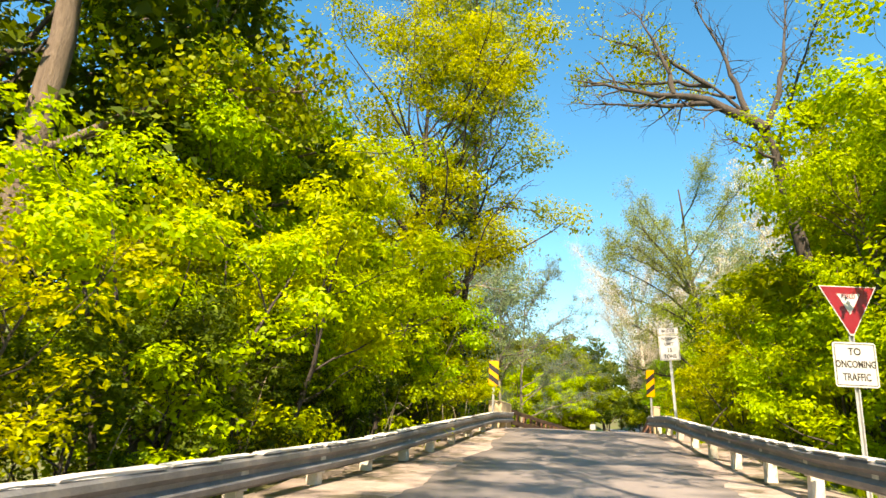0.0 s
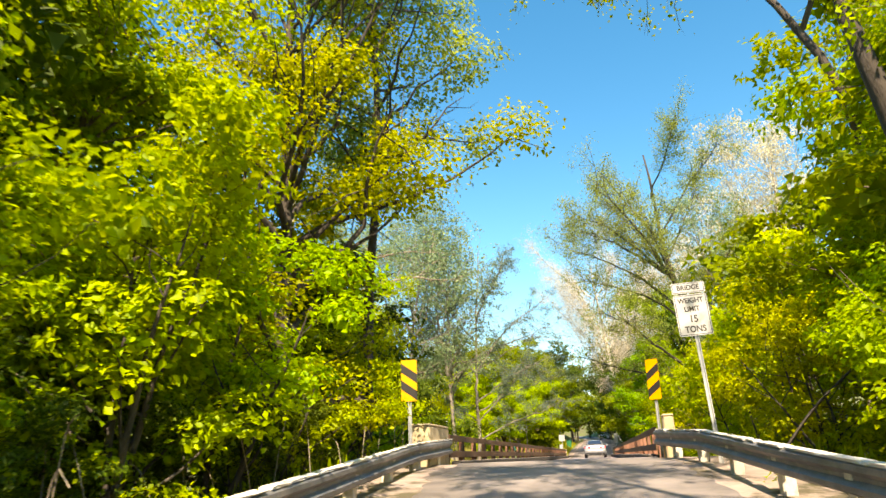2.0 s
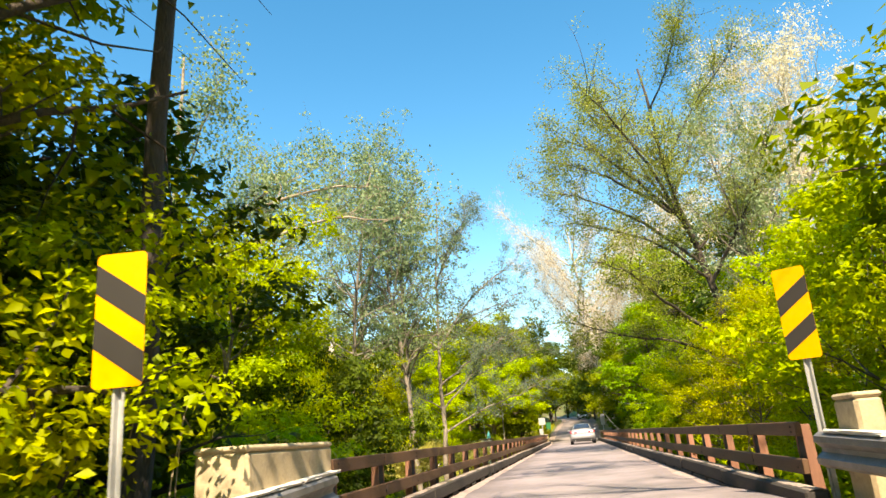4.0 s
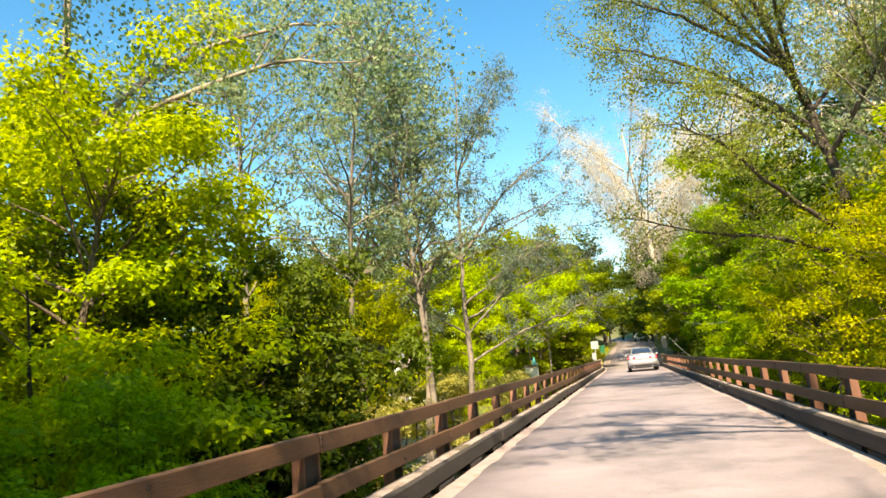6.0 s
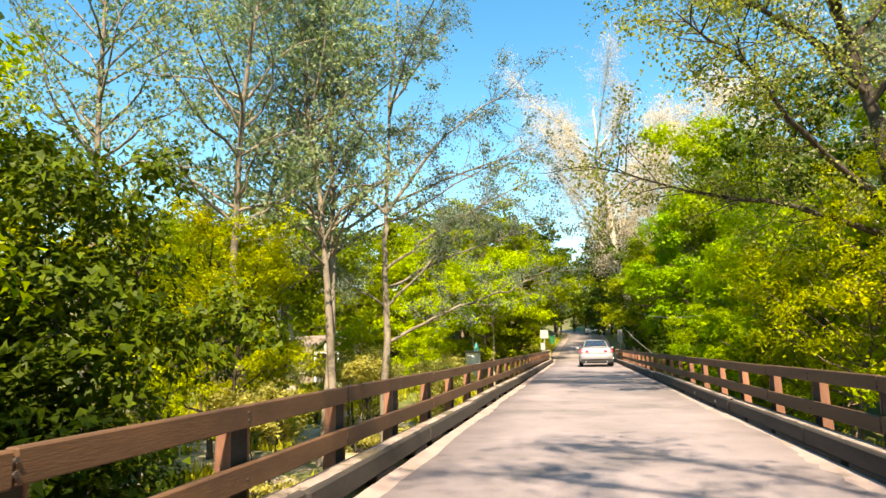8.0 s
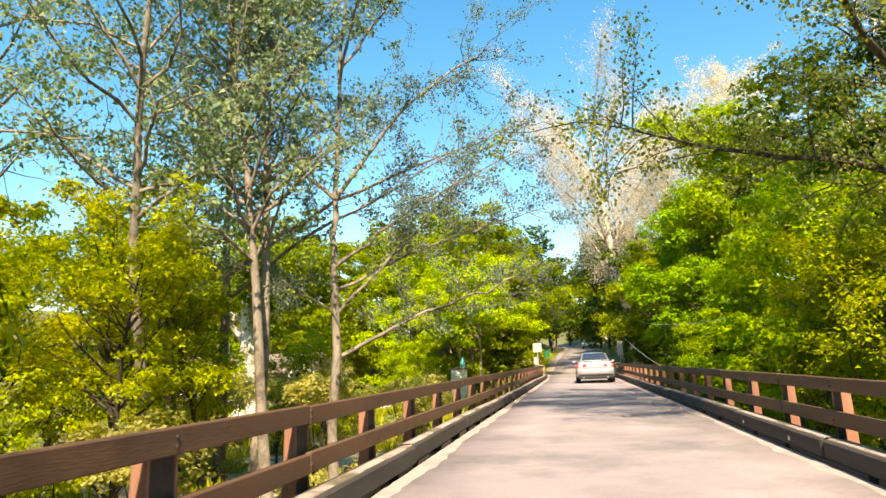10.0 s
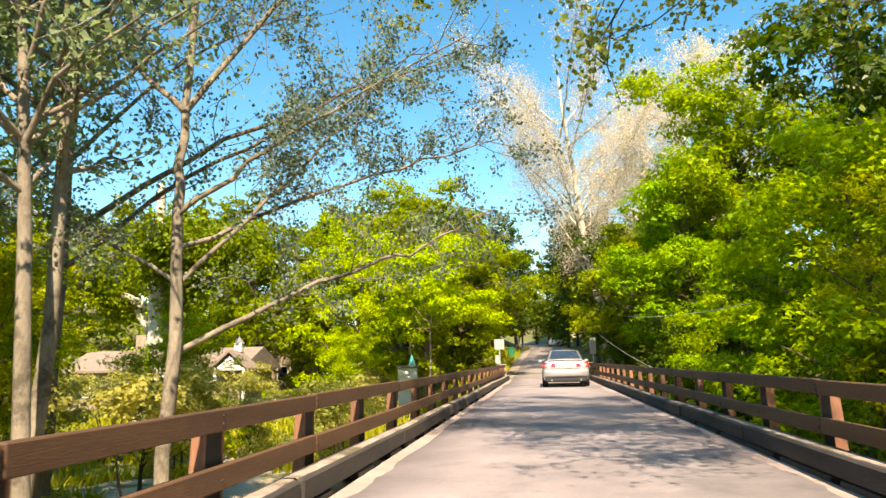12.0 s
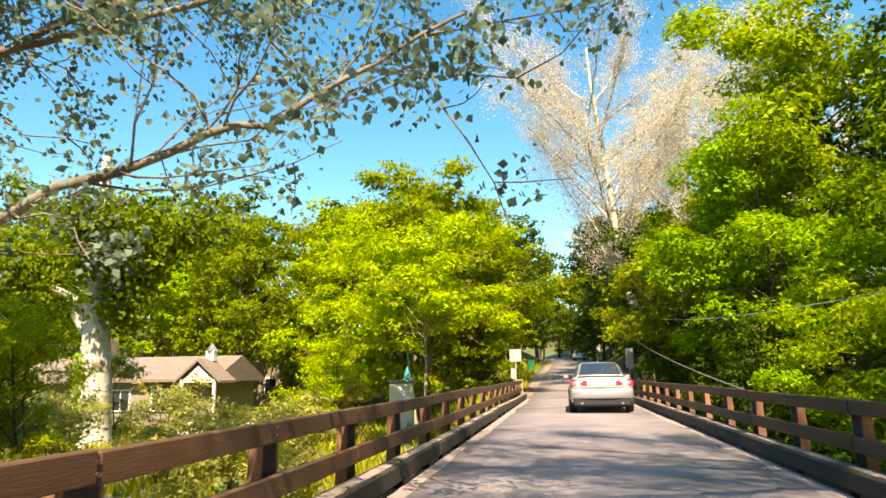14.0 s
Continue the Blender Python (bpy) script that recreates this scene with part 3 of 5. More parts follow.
def grow(seed, h, r, base, spread, limbs, clumps, per, leaf, bark, leafmat, sig=0.34, flat=0.6, up=0.5, lean=(0, 0), rise=0.35, trunks=1, bend=0.22, crown="round", twigs=5, sides=7, top=0.93, single=False, lobes=0, lobe=1.0, shape=0.62):
    """A tree's trunk and crown meshes. base: height share at which limbs begin. clumps: sprays of leaves. per: leaves in a spray."""
    rng = np.random.default_rng(seed)
    paths, tips = [], []
    for k in range(trunks):
        off = rng.normal(0, 0.12 * (trunks > 1), 3) * (1, 1, 0)
        tilt = np.array([lean[0], lean[1], 1.0]) + (rng.normal(0, 0.22, 3) * (1, 1, 0) if trunks > 1 else 0)
        P, R = limb(rng, off + np.array([0, 0, -0.35]), tilt, h * top + 0.35, r, r * 0.12, 0.055, 0.02, 11)
        R = R.copy()
        R[0] *= 1.35
        paths.append((P, R))
        f_all = np.sort(rng.uniform(base, 0.98, limbs // trunks))
        turn = rng.uniform(0, 6.28)
        for i, f in enumerate(f_all):
            q = f * (len(P) - 1)
            j = min(int(q), len(P) - 2)
            s = P[j] + (P[j + 1] - P[j]) * (q - j)
            rr = np.interp(q, np.arange(len(R)), R)
            u = (f - base) / (1 - base + 1e-6)
            prof = {"round": 0.45 + 1.05 * math.sin(math.pi * min(0.12 + u * 0.80, 1)), "cone": 1.25 - 0.95 * u, "vase": 0.55 + 0.75 * u, "flat": 1.0}[crown]
            turn += 2.4 + rng.normal(0, 0.3)
            ln = spread * prof * rng.uniform(0.72, 1.1) * 0.78
            way = (math.cos(turn), math.sin(turn), rise + 0.5 * u)
            Q, S = limb(rng, s, way, ln, rr * 0.62, rr * 0.10, bend, 0.05, 6)
            paths.append((Q, S))
            for t in range(twigs):
                g = rng.uniform(0.25, 1.0) * (len(Q) - 1)
                j2 = min(int(g), len(Q) - 2)
                st = Q[j2] + (Q[j2 + 1] - Q[j2]) * (g - j2)
                wy = (Q[j2 + 1] - Q[j2]) / np.linalg.norm(Q[j2 + 1] - Q[j2]) + rng.normal(0, 0.65, 3)
                W, X = limb(rng, st, wy, ln * rng.uniform(0.22, 0.48), max(rr * 0.16, 0.006), 0.004, 0.3, 0.0, 3)
                paths.append((W, X))
                tips.append(W[1:])
            tips.append(Q[3:])
        tips.append(P[-2:])
    tv, tf = tubes(paths, sides)
    tips = np.concatenate(tips)
    if lobes:
        # leafy lobes round the limbs' ends, leaves thick on their upper sides, larger shaded leaves within
        cen = []
        for q in rng.permutation(len(tips)):
            if all(np.linalg.norm((tips[q] - k) * (1, 1, 1.25)) > lobe * 0.95 for k in cen):
                cen.append(tips[q])
            if len(cen) == lobes:
                break
        cen = np.array(cen)
        size = rng.uniform(0.7, 1.3, len(cen)) * lobe
        own = rng.integers(0, len(cen), clumps)
        way = rng.normal(0, 1, (clumps, 3))
        way /= np.linalg.norm(way, axis=1)[:, None]
        way[:, 2] = np.where(way[:, 2] < -0.30, -way[:, 2], way[:, 2])
        spray = cen[own] + way * (size[own] * rng.uniform(0.72, 1.06, clumps))[:, None] * (1, 1, flat)
        pos = np.repeat(spray, per, 0) + rng.normal(0, sig, (clumps * per, 3)) * (1, 1, 0.55)
        face = np.repeat(way, per, 0)
        m = int(clumps * per * 0.16)
        own = rng.integers(0, len(cen), m)
        deep = cen[own] + rng.normal(0, 0.30, (m, 3)) * size[own][:, None] * (1, 1, flat)
        pos[:, 2], deep[:, 2] = np.maximum(pos[:, 2], 0.05), np.maximum(deep[:, 2], 0.1)
        lv, lf = leaves(rng, pos, leaf, up, shape, face, single)
        dv, df = leaves(rng, deep, leaf * (1.5 if lobe > 0.9 else 1.15), 0.5, 0.8, None, single)
        lv, lf = np.concatenate([lv, dv]), np.concatenate([lf, df + len(lv)])
        return array_mesh("trunk", tv, tf, bark, True), array_mesh("crown", lv, lf, leafmat)
    pick = tips[rng.integers(0, len(tips), clumps)] + rng.normal(0, sig * 0.35, (clumps, 3))
    ball = rng.normal(0, 1, (clumps * per, 3))
    ball /= np.linalg.norm(ball, axis=1)[:, None]
    ball[:, 2] = np.where(ball[:, 2] < -0.2, -0.35 * ball[:, 2], ball[:, 2])
    rad = np.repeat(rng.uniform(0.6, 1.35, clumps), per) * rng.uniform(0.25, 1.0, clumps * per) ** 0.5 * sig * 1.7
    pos = np.repeat(pick, per, 0) + ball * rad[:, None] * (1, 1, flat) - np.array([0, 0, 0.25 * sig])
    pos += rng.normal(0, 0.05, pos.shape)
    pos[:, 2] = np.maximum(pos[:, 2], 0.05)
    lv, lf = leaves(rng, pos, leaf, up, shape, ball if up > 0.2 else None, single)
    return array_mesh("trunk", tv, tf, bark, True), array_mesh("crown", lv, lf, leafmat)


KINDS = {}


def kind(key, label, category, variants, **kw):
    KINDS[key] = (label, category, [grow(seed, **kw) for seed in variants])


TREE_COUNT = collections.Counter()


def plant(key, x, y, scale=1.0, z=None, turn=None, variant=None, label="", stretch=1.0, name=None, group=""):
    lab, cat, ms = KINDS[key]
    i = TREE_COUNT[key]
    TREE_COUNT[key] += 1
    v = i % len(ms) if variant is None else variant
    t = thing(name or cat, (x, y, land(x, y) - 0.05 if z is None else z), 0, label or lab, cat, group)
    t.matrix_basis = pose(x, y, land(x, y) - 0.05 if z is None else z, 0, 0, (i * 137.5) % 360 if turn is None else turn) @ Matrix.Diagonal((scale, scale, scale * stretch, 1))
    for nm, me in zip(("trunk", "crown"), ms[v]):
        o = new(nm, me)
        o.parent = t
    return t


kind("yellow_bush", "yellow-green leafy shrub beside the road", "bush", (14, 15), h=4.0, r=0.06, base=0.06, spread=1.9, limbs=24, clumps=480, per=14, leaf=0.105, bark=M_BARK_DARK, leafmat=LF_YELLOW, sig=0.10, flat=0.8, trunks=3, rise=0.5, twigs=2, lobes=34, lobe=0.52)
kind("sunny_bush", "bright yellow-green leafy shrub growing to the ground", "bush", (8, 9, 10), h=4.4, r=0.07, base=0.05, spread=2.0, limbs=24, clumps=640, per=15, leaf=0.11, bark=M_BARK_DARK, leafmat=LF_SUNNY, sig=0.10, flat=0.75, trunks=3, rise=0.5, twigs=2, lobes=34, lobe=0.55)
kind("big_bush", "tall bright green shrub on the creek bank", "bush", (19, 20), h=6.0, r=0.09, base=0.05, spread=2.7, limbs=30, clumps=1300, per=20, leaf=0.095, bark=M_BARK_DARK, leafmat=LF_BRIGHT, sig=0.12, flat=0.75, trunks=3, rise=0.45, twigs=2, lobes=42, lobe=0.75, single=True, shape=0.85)
kind("dark_bush", "dense deep green shrub on the creek bank", "bush", (17, 18), h=6.5, r=0.10, base=0.05, spread=2.9, limbs=30, clumps=1150, per=20, leaf=0.115, bark=M_BARK_DARK, leafmat=LF_DARK, sig=0.12, flat=0.8, trunks=3, rise=0.4, twigs=2, lobes=46, lobe=0.78, single=True, shape=0.85)
kind("roadside_maple", "leafy bright green maple beside the approach road", "tree", (24,), h=10.5, r=0.16, base=0.10, spread=3.4, limbs=34, clumps=1800, per=16, leaf=0.12, bark=M_BARK, leafmat=LF_BRIGHT, sig=0.14, flat=0.68, twigs=2, lobes=50, lobe=0.88)
kind("maple", "leafy green maple with a lumpy crown", "tree", (21, 22, 23), h=11.0, r=0.17, base=0.12, spread=3.4, limbs=32, clumps=980, per=14, leaf=0.18, bark=M_BARK, leafmat=LF_MID, sig=0.15, flat=0.66, single=True, shape=0.85, twigs=2, lobes=44, lobe=0.98)
kind("bright_maple", "sunlit bright green maple beside the bridge", "tree", (25, 26, 27), h=10.0, r=0.15, base=0.20, spread=3.3, limbs=32, clumps=1150, per=14, leaf=0.165, bark=M_BARK, leafmat=LF_BRIGHT, sig=0.15, flat=0.66, single=True, shape=0.85, twigs=2, lobes=42, lobe=0.98)
kind("sunny_maple", "sunlit yellow-green maple beside the bridge", "tree", (28, 29, 30), h=10.0, r=0.15, base=0.08, spread=3.3, limbs=34, clumps=1120, per=15, leaf=0.155, bark=M_BARK, leafmat=LF_SUNNY, sig=0.15, flat=0.66, single=True, shape=0.85, twigs=2, lobes=46, lobe=0.95)
kind("yellow_tree", "yellow-green tree in young leaf", "tree", (31, 32, 33), h=11.0, r=0.14, base=0.14, spread=3.3, limbs=34, clumps=900, per=12, leaf=0.14, bark=M_BARK_DARK, leafmat=LF_YELLOW, sig=0.16, flat=0.8, rise=0.6, single=True, shape=0.85, twigs=3, lobes=60, lobe=0.62)
kind("young_tree", "tall tree in loose yellow-green young leaf", "tree", (34,), h=16.0, r=0.17, base=0.12, spread=5.2, limbs=50, clumps=2600, per=16, leaf=0.11, bark=M_BARK_DARK, leafmat=LF_YOUNG, sig=0.19, flat=0.8, rise=0.7, twigs=5, lobes=105, lobe=0.75)
kind("ash", "tall ash in dull green young leaf leaning over the road", "tree", (82,), h=19.5, r=0.15, base=0.36, lean=(0.17, 0.03), spread=3.5, limbs=52, clumps=1800, per=14, leaf=0.12, bark=M_BARK_DARK, leafmat=LF_ASH, sig=0.2, flat=0.8, rise=0.55, single=True, shape=0.85, twigs=5, lobes=80, lobe=0.75)
kind("olive_tree", "slender tree in airy olive-yellow young leaf", "tree", (84, 85, 86), h=13.0, r=0.13, base=0.30, spread=3.6, limbs=40, clumps=1250, per=12, leaf=0.12, bark=M_BARK, leafmat=LF_YELLOW, sig=0.22, flat=0.85, rise=0.55, single=True, shape=0.85, twigs=5, lobes=80, lobe=0.62)
kind("tall_maple", "tall bright green maple crowding the bridge railing", "tree", (87, 88), h=13.0, r=0.2, base=0.12, spread=4.1, limbs=44, clumps=2000, per=14, leaf=0.16, bark=M_BARK, leafmat=LF_GREEN, sig=0.16, flat=0.66, single=True, shape=0.85, twigs=3, lobes=70, lobe=0.98)
kind("rail_maple", "bright green young maple leaning its crown over the railing", "tree", (89, 90), h=7.4, r=0.09, base=0.62, spread=3.3, limbs=30, clumps=1100, per=14, leaf=0.15, bark=M_BARK_TAN, leafmat=LF_SUNNY, sig=0.15, flat=0.62, single=True, shape=0.85, twigs=3, lobes=40, lobe=0.78)
kind("dark_tree", "tall tree with a deep green crown", "tree", (35, 36), h=14.0, r=0.22, base=0.18, spread=4.0, limbs=34, clumps=760, per=15, leaf=0.21, bark=M_BARK_DARK, leafmat=LF_DARK, sig=0.18, flat=0.7, single=True, shape=0.85, twigs=2, lobes=46, lobe=1.15)
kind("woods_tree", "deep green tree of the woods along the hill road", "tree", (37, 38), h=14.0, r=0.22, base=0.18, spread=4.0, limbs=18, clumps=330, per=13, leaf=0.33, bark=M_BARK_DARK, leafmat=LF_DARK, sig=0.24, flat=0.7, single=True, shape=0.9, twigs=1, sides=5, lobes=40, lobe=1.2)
# dark leaf colour carries the shade of the understory
kind("low_bush", "low deep green shrub with tree shade put into its leaves", "bush", (39, 40), h=6.0, r=0.09, base=0.05, spread=2.8, limbs=18, clumps=620, per=13, leaf=0.165, bark=M_BARK_DARK, leafmat=LF_DARK, sig=0.14, flat=0.8, trunks=3, rise=0.4, single=True, shape=0.85, twigs=1, lobes=40, lobe=0.82)
kind("sparse_tree", "tall slender tree with sparse grey-green young leaves", "tree", (41, 42, 43), h=17.0, r=0.15, base=0.40, spread=4.0, limbs=38, clumps=800, per=13, leaf=0.12, bark=M_BARK_GREY, leafmat=LF_GREY, sig=0.22, flat=0.9, up=0.1, rise=0.75, twigs=7, single=True, shape=0.85)
kind("budding_tree", "tall pale tree just coming into bud", "tree", (45, 46), h=22.0, r=0.34, base=0.20, spread=6.6, limbs=54, clumps=1100, per=30, leaf=0.15, bark=M_BARK_PALE, leafmat=LF_PALE, sig=0.4, flat=1.0, up=0.1, rise=1.0, twigs=9, single=True)
kind("hill_tree", "green tree on the wooded hillside", "tree", (51, 52, 53), h=12.0, r=0.2, base=0.08, spread=4.4, limbs=14, clumps=310, per=12, leaf=0.38, bark=M_BARK, leafmat=LF_HILL, sig=0.26, flat=0.7, twigs=1, sides=5, single=True, shape=0.9, lobes=30, lobe=1.35)
kind("shade_tree", "added tall slender tree, crown above view, shading the road", "tree", (55, 56), h=20.5, r=0.20, base=0.80, spread=3.0, limbs=20, clumps=210, per=20, leaf=0.16, bark=M_BARK_DARK, leafmat=LF_MID, sig=0.30, flat=0.6, lean=(-0.60, 0), twigs=3)
kind("green_bush", "green leafy shrub in the shade beside the road", "bush", (2, 3), h=4.4, r=0.07, base=0.05, spread=2.0, limbs=24, clumps=600, per=15, leaf=0.11, bark=M_BARK_DARK, leafmat=LF_BRIGHT, sig=0.10, flat=0.75, trunks=3, rise=0.5, twigs=2, lobes=34, lobe=0.55)
kind("yard_bush", "yellow-green leafy shrub on the creek flat", "bush", (5, 6), h=4.0, r=0.06, base=0.06, spread=1.9, limbs=18, clumps=420, per=12, leaf=0.13, bark=M_BARK_DARK, leafmat=LF_DRY, sig=0.11, flat=0.8, trunks=3, rise=0.5, twigs=1, single=True, shape=0.85, lobes=30, lobe=0.54)


def row(key, items, **kw):
    for it in items:
        plant(key, *it, **kw)


# approach, side of the big trunk
row("sunny_bush", [(-3.1, 3.4, 0.85), (-3.3, 6.2, 0.95), ])
row("green_bush", [(-3.6, 9.0, 0.9), (-5.6, 7.2, 1.2), (-6.2, 10.6, 1.25), (-3.8, 11.6, 0.95), (-4.0, 14.2, 0.9), (-6.2, 14.0, 1.2), (-3.4, 7.7, 0.6)])
row("yellow_bush", [(-2.9, 0.6, 0.7), (-4.4, 1.8, 0.8), (-5.0, 3.9, 0.75), (-4.3, 16.4, 0.7), (-4.6, 19.4, 0.85), (-3.2, -2.6, 0.8), (-5.0, -1.5, 1.0)])
row("dark_tree", [(-7.6, 9.2, 1.0), (-9.6, 12.8, 1.05), (-9.0, 5.0, 1.05), (-10.5, 17.5, 0.95)])
row("young_tree", [(-4.3, 16.8, 1.0)])
row("roadside_maple", [(-5.9, 8.4, 0.86), (-6.6, 12.4, 0.95)])
plant("ash", -4.0, 20.8, 1.0, turn=0)
# dark kind used so its colour holds the shade cast by its neighbours
plant("dark_tree", -5.4, 22.6, 0.56)
row("maple", [(-6.4, 19.8, 0.85), (-5.4, 13.4, 0.75)])
row("dark_tree", [(-8.6, 20.5, 0.9)])
row("big_bush", [(-4.3, 23.8, 0.40), (-4.8, 26.2, 0.48)])
row("green_bush", [(-5.0, 27.8, 0.8), (-5.2, 25.2, 0.6)])
plant("roadside_maple", -6.9, 24.0, 0.74, label="leafy bright green maple beside the end of the bridge")
# dark band along the guardrail: shaded weeds put into leaf colour
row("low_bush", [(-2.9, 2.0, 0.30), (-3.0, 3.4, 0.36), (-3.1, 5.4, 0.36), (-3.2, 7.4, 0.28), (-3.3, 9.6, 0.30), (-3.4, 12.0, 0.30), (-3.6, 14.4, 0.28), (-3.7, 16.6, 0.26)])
# approach, side of the signs
row("sunny_bush", [(7.0, 7.4, 0.95), (6.6, 9.8, 1.0), (6.2, 12.6, 0.9), (5.9, 15.4, 0.85), (7.9, 12.0, 1.2)])
row("yellow_bush", [(7.8, 5.0, 0.9), (5.5, 18.2, 0.75), (5.5, 20.4, 0.85), (7.4, 15.4, 1.2), (5.5, 23.0, 0.95)])
row("roadside_maple", [(8.4, 9.0, 0.95), (10.6, 6.6, 1.15), (8.0, 14.4, 0.9)])
row("sunny_maple", [(7.8, 19.0, 0.8)])
row("bright_maple", [(11.0, 12.6, 1.2), (11.0, 20.5, 1.1)])
row("maple", [(9.4, 16.4, 1.15), (7.8, 23.2, 0.85), (10.4, 26.5, 1.4)])
# creek, side of the house
row("big_bush", [(-8.4, 32.2, 1.25), (-11.2, 34.4, 1.45), (-7.4, 28.8, 0.75), (-6.5, 30.6, 0.75)])
plant("roadside_maple", -9.9, 32.4, 1.04, label="leafy bright green maple on the creek bank")
row("maple", [(-12.4, 34.4, 1.15)])
row("dark_bush", [(-7.4, 36.2, 0.9), (-10.6, 35.8, 1.1)], stretch=1.3)
row("low_bush", [(-7.6, 34.8, 0.7), (-5.9, 35.4, 0.55), (-8.4, 36.0, 0.9), (-6.7, 35.8, 0.85), (-7.9, 35.0, 0.9)])
row("sparse_tree", [(-9.9, 48.0, 1.1), (-7.75, 48.8, 1.05), (-6.95, 48.3, 1.0), (-12.2, 52.0, 1.1), (-13.5, 45.6, 1.15)])
row("yellow_tree", [(-15.5, 58.0, 0.8), (-14.0, 39.5, 0.8)])
row("yellow_tree", [(-14.0, 50.0, 0.72), (-12.2, 46.4, 0.66), (-16.0, 54.0, 0.78), (-11.4, 53.0, 0.62), (-17.5, 47.0, 0.8), (-10.2, 44.0, 0.55), (-9.0, 45.6, 0.62), (-11.8, 49.5, 0.78), (-8.8, 57.0, 0.42), (-11.0, 57.6, 0.46)])
row("yard_bush", [(-5.2, 57.0, 0.7), (-6.6, 61.5, 0.75), (-8.2, 66.0, 0.55), (-7.4, 44.0, 0.7), (-9.0, 40.0, 0.7), (-3.9, 72.5, 0.36), (-20.5, 76.0, 0.9), (-23.5, 77.5, 0.9), (-9.5, 57.0, 0.75), (-12.5, 54.5, 0.8), (-13.0, 62.0, 0.75), (-16.5, 64.5, 0.8), (-20.0, 65.5, 0.8), (-24.0, 66.5, 0.9), (-12.0, 67.0, 0.7), (-17.5, 69.0, 0.6), (-8.8, 75.5, 0.6), (-7.6, 52.5, 0.85), (-10.0, 62.5, 0.6)])
plant("rail_maple", -5.3, 72.6, 1.05)
plant("rail_maple", -7.6, 82.0, 1.1)
plant("sunny_bush", -9.9, 75.0, 0.9)
row("maple", [(-7.4, 84.0, 1.36)])
row("sunny_maple", [(-12.6, 84.5, 1.15)])
row("maple", [(-5.9, 87.5, 1.1)])
row("olive_tree", [(-12.5, 52.5, 0.6), (-16.5, 57.0, 0.66)])
row("maple", [(-22.0, 93.0, 1.3), (-36.0, 90.0, 1.2)])
row("sunny_maple", [(-31.0, 95.0, 1.35)])
plant("bright_maple", -6.4, 91.0, 1.1)
row("sunny_maple", [(-15.0, 95.5, 1.3)])
row("maple", [(-10.0, 88.0, 1.3), (-6.2, 96.0, 1.3), (-14.5, 98.0, 1.35), (-13.0, 107.0, 1.1), (-20.0, 96.0, 1.2), (-26.0, 95.0, 1.2)])
# creek, far side of the bridge
row("sunny_maple", [(6.8, 29.0, 0.75), (6.6, 54.0, 0.80)])
row("olive_tree", [(6.3, 34.0, 0.58), (6.2, 40.0, 0.62), (6.2, 46.0, 0.62), (6.2, 52.4, 0.5)])
plant("tall_maple", 6.9, 71.6, 0.90)
plant("tall_maple", 11.6, 62.0, 0.95, variant=1)
plant("tall_maple", 10.6, 73.5, 1.25, variant=1)
row("maple", [(5.6, 76.0, 0.8)])
# dark leaves painting the deep shadow below the trees by the railing
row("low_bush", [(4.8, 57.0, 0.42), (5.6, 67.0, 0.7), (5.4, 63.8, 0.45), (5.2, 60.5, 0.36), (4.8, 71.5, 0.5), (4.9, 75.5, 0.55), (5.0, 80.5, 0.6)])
row("bright_maple", [(6.1, 61.4, 0.5), (7.6, 65.2, 0.68), (10.4, 69.4, 0.8), (5.6, 56.8, 0.42)])
row("sunny_maple", [(9.4, 33.0, 1.0), (9.6, 41.2, 1.0)])
row("bright_maple", [(9.9, 50.6, 0.95), (10.2, 57.5, 0.85)])
row("yellow_tree", [(6.0, 31.4, 0.5), (6.6, 42.6, 0.6), (6.6, 49.6, 0.6), (7.8, 37.5, 0.75)])
row("bright_maple", [(9.4, 75.0, 1.2)])
row("low_bush", [(-5.0, 86.4, 0.55), (-5.3, 92.0, 0.6), (-6.4, 98.0, 0.6)])
row("maple", [(8.4, 80.5, 1.2), (6.2, 84.0, 0.95), (10.5, 88.0, 1.2), (6.6, 92.0, 1.0)])
row("dark_tree", [(12.5, 60.0, 1.15), (13.0, 70.0, 1.2)])
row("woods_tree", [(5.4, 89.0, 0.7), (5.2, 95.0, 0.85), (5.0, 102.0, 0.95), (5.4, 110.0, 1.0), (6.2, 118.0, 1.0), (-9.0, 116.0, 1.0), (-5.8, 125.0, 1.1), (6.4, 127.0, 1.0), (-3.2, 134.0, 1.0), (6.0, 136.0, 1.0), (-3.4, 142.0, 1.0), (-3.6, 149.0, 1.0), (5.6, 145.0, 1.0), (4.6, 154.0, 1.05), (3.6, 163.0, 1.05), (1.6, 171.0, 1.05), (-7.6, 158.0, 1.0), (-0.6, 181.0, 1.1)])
row("sparse_tree", [(9.6, 45.0, 1.0), (11.0, 54.0, 1.0)])
row("budding_tree", [(15.0, 96.0, 1.2), (9.5, 99.0, 1.15), (6.5, 176.0, 1.1), (13.2, 56.0, 1.12)])
# wooded slopes behind the house and round about
hill = random.Random(8)
for i in range(24):
    plant("hill_tree", hill.uniform(-60, -17), hill.uniform(100, 135), hill.uniform(0.85, 1.25))
for i in range(9):
    plant("hill_tree", hill.uniform(-62, -34), hill.uniform(40, 98), hill.uniform(0.9, 1.3))
for i in range(10):
    plant("hill_tree", hill.uniform(14, 34), hill.uniform(30, 125), hill.uniform(0.9, 1.25))
